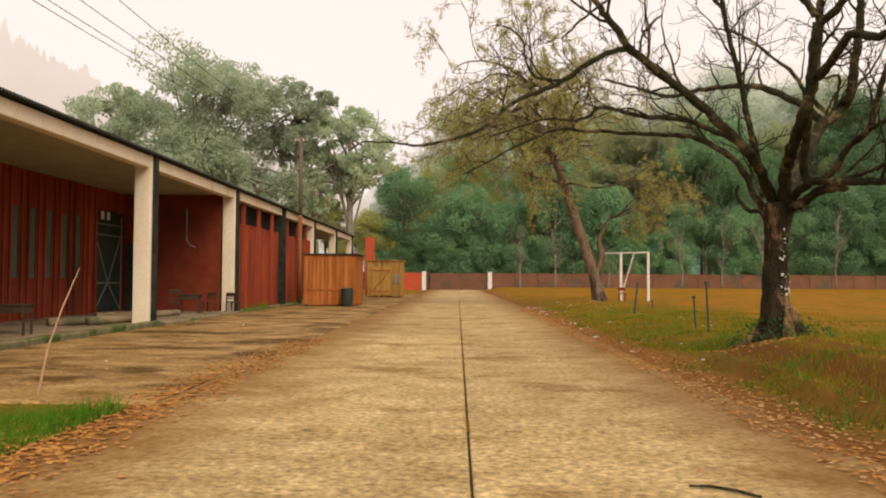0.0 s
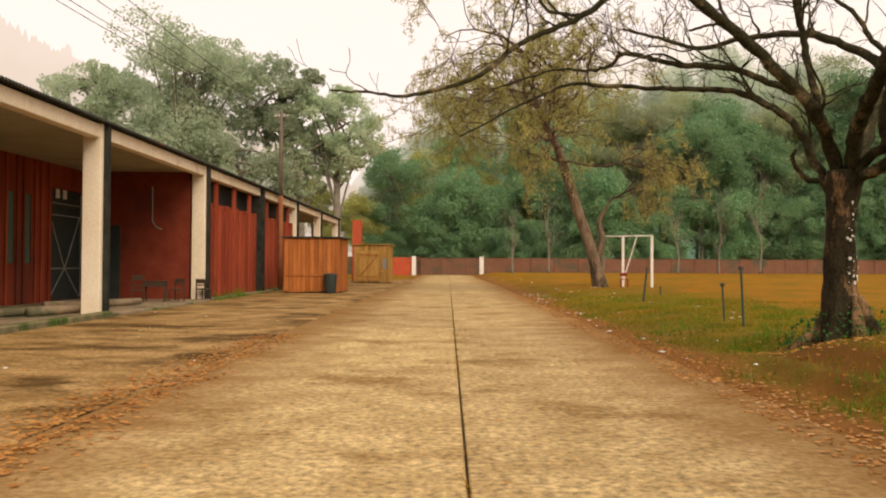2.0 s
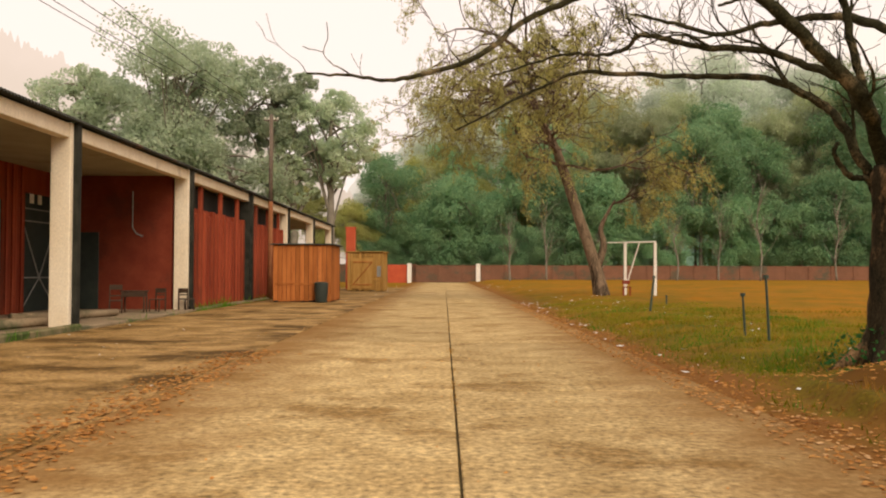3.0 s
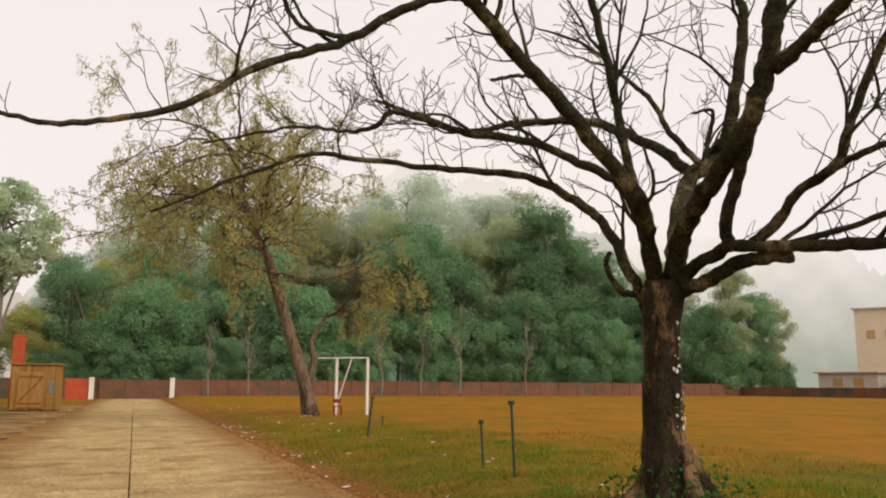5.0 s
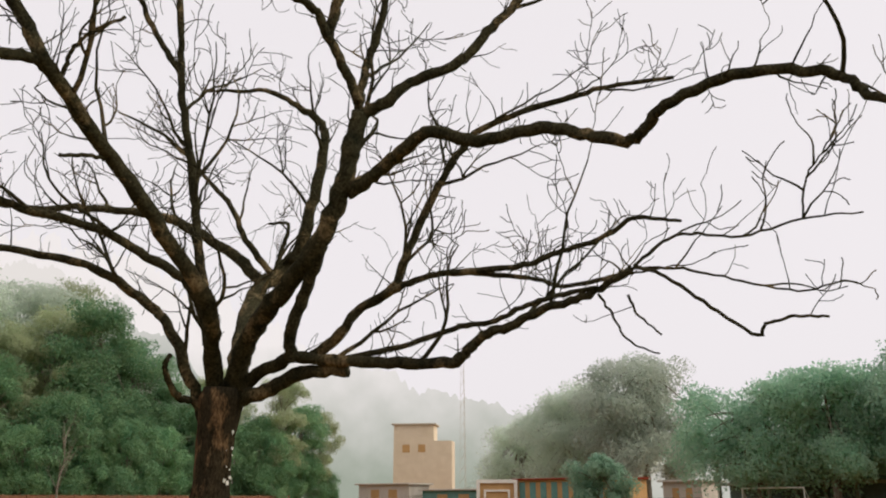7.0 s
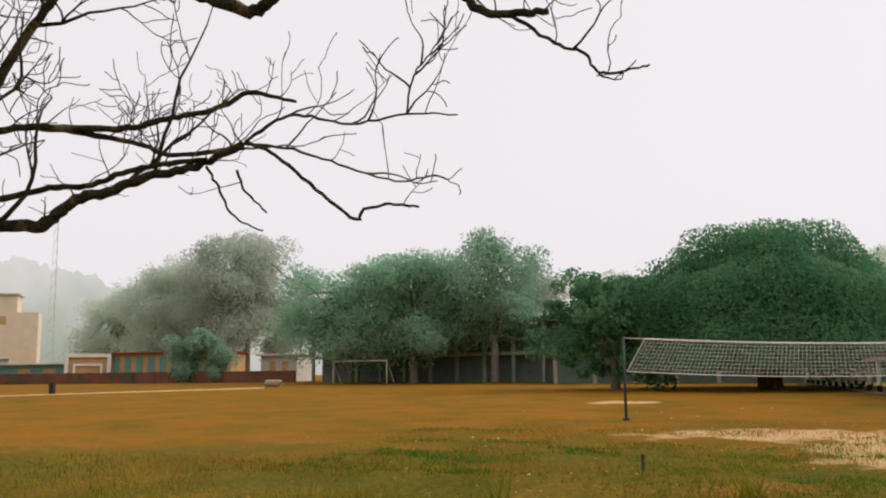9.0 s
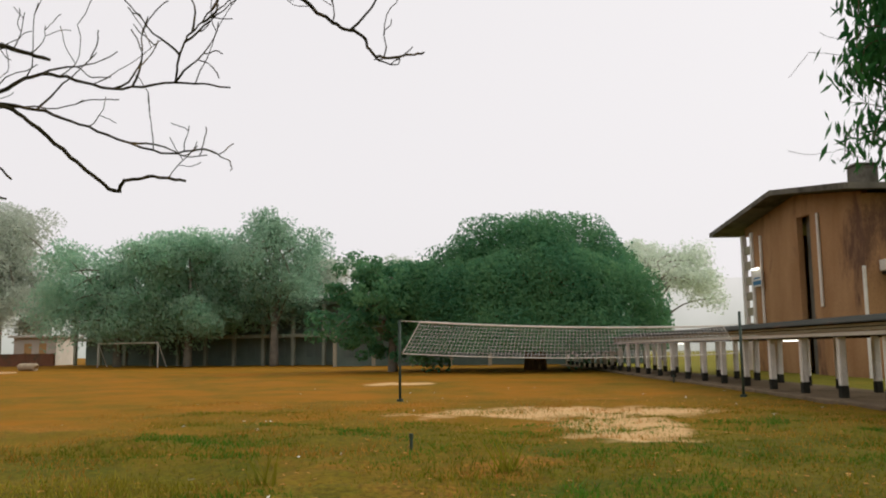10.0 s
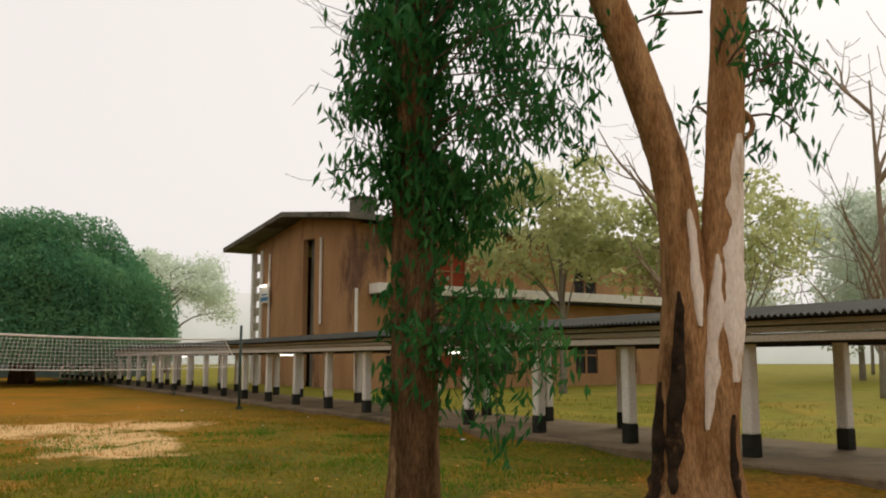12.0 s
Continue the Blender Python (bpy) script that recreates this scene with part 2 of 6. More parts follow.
# Far window panes, lifted from black by mist painted into the colour.
MISTPANE = material("mist-tinted far window", (0.11, 0.15, 0.13), (0.16, 0.20, 0.17), 0.8, 0.6, 0.0)
ROOFGREY = material("weathered dark roof", (0.11, 0.105, 0.085), (0.19, 0.175, 0.14), 0.8, 0.9, 0.2, 20, (0.07, 0.065, 0.05), 0.55)
# Columns and walls of the far buildings carry the mist's grey-green tint.
COLUMNGREY = material("mist-tinted column paint", (0.27, 0.29, 0.22), (0.35, 0.36, 0.28), 0.7, 0.9, 0.1)
FARWALL = material("mist-tinted far wall", (0.13, 0.18, 0.15), (0.19, 0.24, 0.20), 0.5, 0.9, 0.1)
OCHRE = material("ochre wall", (0.46, 0.28, 0.12), (0.54, 0.34, 0.16), 0.8, 0.9, 0.1)
# Ochre with the mist's paleness put into the wall colour.
PALEOCHRE = material("mist-paled ochre wall", (0.66, 0.55, 0.40), (0.74, 0.63, 0.48), 0.6, 0.9, 0.1)
PALEWALL = material("pale far wall", (0.52, 0.47, 0.40), (0.60, 0.55, 0.48), 0.8, 0.9, 0.1)
TEALPAINT = material("teal paint", (0.12, 0.26, 0.23), (0.17, 0.32, 0.28), 1.5, 0.8, 0.1)
BLUEPAINT = material("blue paint", (0.05, 0.17, 0.30), (0.08, 0.22, 0.36), 3, 0.7, 0.1)
STONE = material("grey roller stone", (0.34, 0.27, 0.18), (0.44, 0.36, 0.25), 3, 0.9, 0.4)
WOOD = material("worn furniture wood", (0.045, 0.027, 0.016), (0.085, 0.048, 0.028), 3, 0.7, 0.2, stretch=(1, 1, 4))
LAMPGLOW = glowing("lit tube", (1.0, 0.97, 0.9), 2.5)


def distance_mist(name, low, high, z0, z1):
    """Far wooded slopes: mist painted as glow, paler with height, mottled like tree tops."""
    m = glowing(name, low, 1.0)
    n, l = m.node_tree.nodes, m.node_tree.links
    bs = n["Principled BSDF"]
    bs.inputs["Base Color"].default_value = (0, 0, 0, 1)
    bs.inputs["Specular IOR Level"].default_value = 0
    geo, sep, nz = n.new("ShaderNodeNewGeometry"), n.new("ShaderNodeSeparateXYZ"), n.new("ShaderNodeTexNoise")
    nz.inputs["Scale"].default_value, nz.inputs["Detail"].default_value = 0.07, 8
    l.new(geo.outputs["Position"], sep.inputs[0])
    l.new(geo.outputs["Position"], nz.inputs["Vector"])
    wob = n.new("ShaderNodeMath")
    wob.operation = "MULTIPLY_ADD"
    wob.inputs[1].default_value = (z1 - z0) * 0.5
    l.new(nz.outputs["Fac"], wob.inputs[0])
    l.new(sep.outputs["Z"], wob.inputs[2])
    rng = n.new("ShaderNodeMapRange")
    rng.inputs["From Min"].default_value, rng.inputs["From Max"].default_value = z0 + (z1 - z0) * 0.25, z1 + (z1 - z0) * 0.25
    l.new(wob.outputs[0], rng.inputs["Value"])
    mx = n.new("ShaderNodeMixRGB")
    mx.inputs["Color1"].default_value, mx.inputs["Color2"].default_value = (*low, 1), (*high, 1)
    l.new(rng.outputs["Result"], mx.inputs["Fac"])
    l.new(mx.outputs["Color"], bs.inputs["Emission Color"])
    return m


# Backdrop glow colours: mist runs from dark foot to sky-pale top.
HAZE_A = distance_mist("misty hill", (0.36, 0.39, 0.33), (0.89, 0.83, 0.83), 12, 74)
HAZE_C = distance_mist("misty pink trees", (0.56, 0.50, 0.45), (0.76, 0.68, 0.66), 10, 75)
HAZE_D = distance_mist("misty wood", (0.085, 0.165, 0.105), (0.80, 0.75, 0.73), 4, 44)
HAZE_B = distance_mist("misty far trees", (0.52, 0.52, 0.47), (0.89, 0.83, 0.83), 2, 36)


def ground_material():
    m = material("turf", (0.070, 0.086, 0.008), (0.175, 0.125, 0.014), 0.55, 0.95, 0.7, 12, (0.26, 0.13, 0.02), 0.56, depth=0.05, grainy=(0.5, 1.4))
    n, l = m.node_tree.nodes, m.node_tree.links
    bs = n["Principled BSDF"]
    src = bs.inputs["Base Color"].links[0].from_socket
    geo = n.new("ShaderNodeNewGeometry")
    sep = n.new("ShaderNodeSeparateXYZ")
    l.new(geo.outputs["Position"], sep.inputs[0])
    nz = n.new("ShaderNodeTexNoise")
    nz.inputs["Scale"].default_value, nz.inputs["Detail"].default_value = 0.18, 7
    l.new(geo.outputs["Position"], nz.inputs["Vector"])
    # dry trampled turf out on the pitch, dirt along the road's edge
    wob = n.new("ShaderNodeMath")
    wob.operation = "MULTIPLY_ADD"
    wob.inputs[1].default_value = 26.0
    l.new(nz.outputs["Fac"], wob.inputs[0])
    tilt = n.new("ShaderNodeMath")
    tilt.operation = "MULTIPLY_ADD"
    tilt.inputs[1].default_value = 0.36
    l.new(sep.outputs["Y"], tilt.inputs[0])
    l.new(sep.outputs["X"], tilt.inputs[2])
    l.new(tilt.outputs[0], wob.inputs[2])
    dry = n.new("ShaderNodeMapRange")
    dry.inputs["From Min"].default_value, dry.inputs["From Max"].default_value = 27, 41
    l.new(wob.outputs[0], dry.inputs["Value"])
    mx = n.new("ShaderNodeMixRGB")
    mx.inputs["Color2"].default_value = (0.31, 0.128, 0.011, 1)
    fac = n.new("ShaderNodeMath")
    fac.operation = "MULTIPLY"
    nz3 = n.new("ShaderNodeTexNoise")
    nz3.inputs["Scale"].default_value, nz3.inputs["Detail"].default_value, nz3.inputs["Roughness"].default_value = 0.3, 9, 0.7
    l.new(geo.outputs["Position"], nz3.inputs["Vector"])
    pr = n.new("ShaderNodeMapRange")
    pr.inputs["From Min"].default_value, pr.inputs["From Max"].default_value = 0.32, 0.62
    pr.inputs["To Min"].default_value, pr.inputs["To Max"].default_value = 0.12, 0.95
    l.new(nz3.outputs["Fac"], pr.inputs["Value"])
    l.new(pr.outputs["Result"], fac.inputs[1])
    south = n.new("ShaderNodeMapRange")
    south.inputs["From Min"].default_value, south.inputs["From Max"].default_value = -6, 1
    l.new(sep.outputs["Y"], south.inputs["Value"])
    both = n.new("ShaderNodeMath")
    both.operation = "MULTIPLY"
    l.new(dry.outputs["Result"], both.inputs[0])
    l.new(south.outputs["Result"], both.inputs[1])
    l.new(both.outputs[0], fac.inputs[0])
    l.new(fac.outputs[0], mx.inputs["Fac"])
    l.new(src, mx.inputs["Color1"])
    nz2 = n.new("ShaderNodeTexNoise")
    nz2.inputs["Scale"].default_value, nz2.inputs["Detail"].default_value = 0.9, 7
    l.new(geo.outputs["Position"], nz2.inputs["Vector"])
    ab = n.new("ShaderNodeMath")
    ab.operation = "ABSOLUTE"
    l.new(sep.outputs["X"], ab.inputs[0])
    edge = n.new("ShaderNodeMath")
    edge.operation = "MULTIPLY_ADD"
    edge.inputs[1].default_value = 2.6
    l.new(nz2.outputs["Fac"], edge.inputs[0])
    l.new(ab.outputs[0], edge.inputs[2])
    er = n.new("ShaderNodeMapRange")
    er.inputs["From Min"].default_value, er.inputs["From Max"].default_value = 5.0, 6.3
    er.inputs["To Min"].default_value, er.inputs["To Max"].default_value = 1, 0
    l.new(edge.outputs[0], er.inputs["Value"])
    mx2 = n.new("ShaderNodeMixRGB")
    mx2.inputs["Color2"].default_value = (0.21, 0.092, 0.025, 1)
    l.new(er.outputs["Result"], mx2.inputs["Fac"])
    l.new(mx.outputs["Color"], mx2.inputs["Color1"])
    lawn = n.new("ShaderNodeMapRange")
    lawn.inputs["From Min"].default_value, lawn.inputs["From Max"].default_value = -5.2, -6.5
    l.new(sep.outputs["Y"], lawn.inputs["Value"])
    mx3 = n.new("ShaderNodeMixRGB")
    mx3.inputs["Color2"].default_value = (0.26, 0.25, 0.04, 1)
    lf = n.new("ShaderNodeMath")
    lf.operation = "MULTIPLY"
    l.new(lawn.outputs["Result"], lf.inputs[0])
    l.new(nz2.outputs["Fac"], lf.inputs[1])
    l.new(lf.outputs[0], mx3.inputs["Fac"])
    l.new(mx2.outputs["Color"], mx3.inputs["Color1"])
    top = mx3.outputs["Color"]
    # bare sand worn into the volleyball court
    for cx, cy, rx, ry, tint in ((20.6, 4.9, 1.9, 3.7, (0.62, 0.40, 0.19, 1)), (16.6, 4.4, 2.8, 1.3, (0.62, 0.40, 0.19, 1)), (38.5, 9.8, 1.7, 1.5, (0.62, 0.40, 0.19, 1)),
                                 (5.2, 11.5, 0.8, 5.5, (0.13, 0.056, 0.013, 1)), (7.4, 14.6, 2.0, 1.4, (0.14, 0.060, 0.014, 1))):
        mp = n.new("ShaderNodeMapping")
        mp.inputs["Location"].default_value = (-cx / rx, -cy / ry, 0)
        mp.inputs["Scale"].default_value = (1 / rx, 1 / ry, 0)
        l.new(geo.outputs["Position"], mp.inputs["Vector"])
        ln = n.new("ShaderNodeVectorMath")
        ln.operation = "LENGTH"
        l.new(mp.outputs["Vector"], ln.inputs[0])
        ad = n.new("ShaderNodeMath")
        ad.operation = "MULTIPLY_ADD"
        ad.inputs[1].default_value = 1.5
        l.new(nz2.outputs["Fac"], ad.inputs[0])
        l.new(ln.outputs["Value"], ad.inputs[2])
        mr = n.new("ShaderNodeMapRange")
        mr.inputs["From Min"].default_value, mr.inputs["From Max"].default_value = 1.45, 1.8
        mr.inputs["To Min"].default_value, mr.inputs["To Max"].default_value = 0.9, 0
        l.new(ad.outputs[0], mr.inputs["Value"])
        mk = n.new("ShaderNodeMixRGB")
        mk.inputs["Color2"].default_value = tint
        l.new(mr.outputs["Result"], mk.inputs["Fac"])
        l.new(top, mk.inputs["Color1"])
        top = mk.outputs["Color"]
    l.new(top, bs.inputs["Base Color"])
    return m


TURF = ground_material()


def soil_edges(m):
    """Brown soil washed over the slabs along the road's two edges."""
    n, l = m.node_tree.nodes, m.node_tree.links
    bs = n["Principled BSDF"]
    src = bs.inputs["Base Color"].links[0].from_socket
    geo, sep, nz, ab = n.new("ShaderNodeNewGeometry"), n.new("ShaderNodeSeparateXYZ"), n.new("ShaderNodeTexNoise"), n.new("ShaderNodeMath")
    nz.inputs["Scale"].default_value, nz.inputs["Detail"].default_value, nz.inputs["Roughness"].default_value = 0.8, 9, 0.65
    ab.operation = "ABSOLUTE"
    l.new(geo.outputs["Position"], sep.inputs[0])
    l.new(geo.outputs["Position"], nz.inputs["Vector"])
    l.new(sep.outputs["X"], ab.inputs[0])
    ad = n.new("ShaderNodeMath")
    ad.operation = "MULTIPLY_ADD"
    ad.inputs[1].default_value = 3.2
    l.new(nz.outputs["Fac"], ad.inputs[0])
    l.new(ab.outputs[0], ad.inputs[2])
    mr = n.new("ShaderNodeMapRange")
    mr.inputs["From Min"].default_value, mr.inputs["From Max"].default_value = 3.3, 5.0
    mr.inputs["To Max"].default_value = 0.85
    l.new(ad.outputs[0], mr.inputs["Value"])
    mx = n.new("ShaderNodeMixRGB")
    mx.inputs["Color2"].default_value = (0.22, 0.105, 0.03, 1)
    l.new(mr.outputs["Result"], mx.inputs["Fac"])
    l.new(src, mx.inputs["Color1"])
    l.new(mx.outputs["Color"], bs.inputs["Base Color"])


soil_edges(CONCRETE)


# ---- mesh helpers ----
class Geo:
    """Collects vertices and faces of one mesh."""

    def __init__(self):
        self.v, self.f = [], []

    def box(self, x0, x1, y0, y1, z0, z1, c=0.0, m=None):
        cx, cy, cz = (x0 + x1) / 2, (y0 + y1) / 2, (z0 + z1) / 2
        hx, hy, hz = abs(x1 - x0) / 2, abs(y1 - y0) / 2, abs(z1 - z0) / 2
        b = len(self.v)
        if c <= 0:
            pts = [(sx * hx, sy * hy, sz * hz) for sx in (-1, 1) for sy in (-1, 1) for sz in (-1, 1)]
            faces = [(0, 1, 3, 2), (4, 6, 7, 5), (0, 4, 5, 1), (2, 3, 7, 6), (0, 2, 6, 4), (1, 5, 7, 3)]
        else:
            c = min(c, hx * 0.9, hy * 0.9, hz * 0.9)
            bm = bmesh.new()
            bmesh.ops.create_cube(bm, size=2.0)
            for p in bm.verts:
                p.co = (p.co.x * hx, p.co.y * hy, p.co.z * hz)
            bmesh.ops.bevel(bm, geom=bm.edges[:], offset=c, segments=1, affect="EDGES")
            bm.verts.index_update()
            pts = [tuple(p.co) for p in bm.verts]
            faces = [tuple(p.index for p in q.verts) for q in bm.faces]
            bm.free()
        for p in pts:
            q = Vector((p[0] + cx, p[1] + cy, p[2] + cz))
            self.v.append(tuple(m @ q) if m else tuple(q))
        self.f += [tuple(b + i for i in q) for q in faces]
        return self

    def tube(self, pts, radii, n=8, cap=True, lump=0.0, rng=None):
        pts = [Vector(p) for p in pts]
        if not isinstance(radii, (list, tuple)):
            radii = [radii] * len(pts)
        b = len(self.v)
        side = None
        for i, p in enumerate(pts):
            d = (pts[min(i + 1, len(pts) - 1)] - pts[max(i - 1, 0)])
            d = d.normalized() if d.length > 1e-9 else Vector((0, 0, 1))
            if side is None:
                side = d.orthogonal().normalized()
            side = (side - d * side.dot(d))
            side = side.normalized() if side.length > 1e-6 else d.orthogonal().normalized()
            up = d.cross(side)
            for k in range(n):
                a = 2 * math.pi * k / n
                r = radii[i] * (1 + (lump * (rng.random() - 0.5) if rng else 0))
                self.v.append(tuple(p + side * (r * math.cos(a)) + up * (r * math.sin(a))))
        for i in range(len(pts) - 1):
            for k in range(n):
                k2 = (k + 1) % n
                self.f.append((b + i * n + k, b + i * n + k2, b + (i + 1) * n + k2, b + (i + 1) * n + k))
        if cap:
            self.f.append(tuple(b + k for k in reversed(range(n))))
            self.f.append(tuple(b + (len(pts) - 1) * n + k for k in range(n)))
        return self

    def mesh(self, name, mat, smooth=False):
        me = bpy.data.meshes.new(name)
        me.from_pydata(self.v, [], self.f)
        me.materials.append(mat)
        if smooth:
            me.polygons.foreach_set("use_smooth", [True] * len(me.polygons))
        me.update()
        return me


def part(name, g, mat, parent=None, label="", smooth=False):
    ob = new(name, g.mesh(name, mat, smooth) if isinstance(g, Geo) else g)
    if parent:
        ob.parent = parent
    if label:
        ob["label"] = label
    return ob


def thing(name, at, label, category, group="", kind=""):
    ob = new(name)
    ob.matrix_basis = pose(*at) if len(at) > 2 else at
    ob.empty_display_size = 0.2
    return tagged(ob, label, category, group, kind)


def setting(name, g, mat, label, category, smooth=False):
    return tagged(part(name, g, mat, None, "", smooth), label, category, "", "structure")


def cloud(name, verts, per, mat):
    """A mesh of many loose faces with `per` corners each, from an array of corners."""
    v = np.asarray(verts, dtype=np.float32).reshape(-1, 3)
    count = len(v) // per
    me = bpy.data.meshes.new(name)
    me.vertices.add(len(v))
    me.vertices.foreach_set("co", v.ravel())
    me.loops.add(len(v))
    me.loops.foreach_set("vertex_index", np.arange(len(v), dtype=np.int32))
    me.polygons.add(count)
    me.polygons.foreach_set("loop_start", np.arange(count, dtype=np.int32) * per)
    me.polygons.foreach_set("loop_total", np.full(count, per, dtype=np.int32))
    me.materials.append(mat)
    me.update(calc_edges=True)
    me.validate()
    return me


def unit(a):
    return a / np.maximum(np.linalg.norm(a, axis=1, keepdims=True), 1e-6)


def leaf_quads(centre, length, width, rs, droop=0.0, along=None, facing=None):
    """Rhombic leaves at the centres, turned at random, or roughly facing a way."""
    n = len(centre)
    if facing is not None:
        f = unit(facing + 0.8 * rs.normal(size=(n, 3)))
        d = unit(np.cross(f, rs.normal(size=(n, 3))))
        s = np.cross(f, d)
    else:
        d = unit(rs.normal(size=(n, 3)) + np.array([0, 0, -droop])) if along is None else unit(along + 0.5 * rs.normal(size=(n, 3)))
        s = unit(np.cross(d, rs.normal(size=(n, 3))))
    ln = length * rs.uniform(0.6, 1.3, (n, 1))
    w = width * rs.uniform(0.6, 1.3, (n, 1))
    return np.stack([centre - d * ln / 2, centre + s * w / 2 - d * ln * 0.05, centre + d * ln / 2, centre - s * w / 2 - d * ln * 0.05], axis=1)


def smooth(a, b, x):
    t = min(1.0, max(0.0, (x - a) / (b - a)))
    return t * t * (3 - 2 * t)


def height(x, y):
    """The lie of the land: the road's bed, the raised field on its right, a mound at the bare tree."""
    h = -0.04
    if x > 3.3:
        h += 0.05 * smooth(3.3, 3.7, x) + 0.19 * smooth(4.0, 6.2, x)
        h += 0.14 * math.exp(-((x - 6.6) ** 2 + (y - 16.4) ** 2) / 5.0)
        near = 1 - smooth(14, 30, x)
        h += (0.10 * noise.noise((x * 0.7, y * 0.7, 0)) + 0.06 * noise.noise((x * 1.9, y * 1.9, 5))) * smooth(3.6, 5.0, x) * (0.35 + 0.65 * near)
        h -= 0.13 * math.exp(-((x - 5.0 - 0.5 * noise.noise((0, y * 0.25, 8))) / 0.45) ** 2) * smooth(5, 8, y) * (1 - smooth(19, 25, y))
        rim = 4.45 + 0.5 * noise.noise((0, y * 0.35, 3)) + 0.12 * noise.noise((0, y * 1.7, 6))
        h += 0.25 * smooth(rim - 0.14, rim + 0.14, x) * smooth(3.5, 6, y) * (1 - smooth(14, 17, y)) * (1 - smooth(6, 8, x))
        h += 0.12 * smooth(35, 50, y) * smooth(4, 7, x)
        h += 0.1 * smooth(60, 110, x + y)
    elif x < -3.3:
        h += 0.045 * smooth(-3.3, -3.6, x) * (1 if y < 9.8 else 0)
        h -= 0.34 * smooth(-9.0, -9.9, x) * (1 - smooth(33, 38, y))
        h += 0.03 * noise.noise((x, y, 2)) * smooth(-3.4, -4.2, x) * (1 - smooth(8, 10, y))
    return h


# ---- ground, road ----
def build_ground():
    near_x = list(np.arange(-20, 3.2, 0.8)) + list(np.arange(3.2, 6.4, 0.1)) + list(np.arange(6.4, 12, 0.2)) + list(np.arange(12, 30.01, 0.5))
    near_y = list(np.arange(-6, 36, 0.3)) + list(np.arange(36, 60.01, 0.8))
    xs = [-2500, -900, -300, -120, -60, -30] + near_x + [35, 42, 50, 60, 75, 90, 110, 140, 200, 400, 1000, 2500]
    ys = [-2500, -900, -300, -120, -60, -30, -15] + near_y + [66, 75, 90, 110, 130, 160, 220, 400, 1000, 2500]
    g = Geo()
    g.v = [(x, y, height(x, y)) for y in ys for x in xs]
    w = len(xs)
    g.f = [(j * w + i, j * w + i + 1, (j + 1) * w + i + 1, (j + 1) * w + i) for j in range(len(ys) - 1) for i in range(w - 1)]
    return setting("ground", g, TURF, "dry orange-green turf of a school playing field", "ground", True)


build_ground()
g = Geo().box(-3.35, 3.35, -12, 124, -0.3, -0.03)
ROAD = setting("road", g, JOINTSOIL, "worn two-lane concrete slab road with weedy joints", "road")
g = Geo().box(-9.3, -3.62, 10.2, 84, -0.2, -0.004, 0.03)
APRON_OB = setting("pavement", g, APRON, "stained brown concrete apron before the hall", "pavement")

# ---- the long hall ----
XF, XB = -10.2, -14.9
BAY = 10.35
PILLARS = [27.4 + BAY * i for i in range(-2, 6)]
g = Geo().box(XB - 0.3, -9.72, 2, 84, -0.6, 0.02, 0.03)
setting("plinth", g, PLINTH, "raised cement veranda plinth", "plinth")


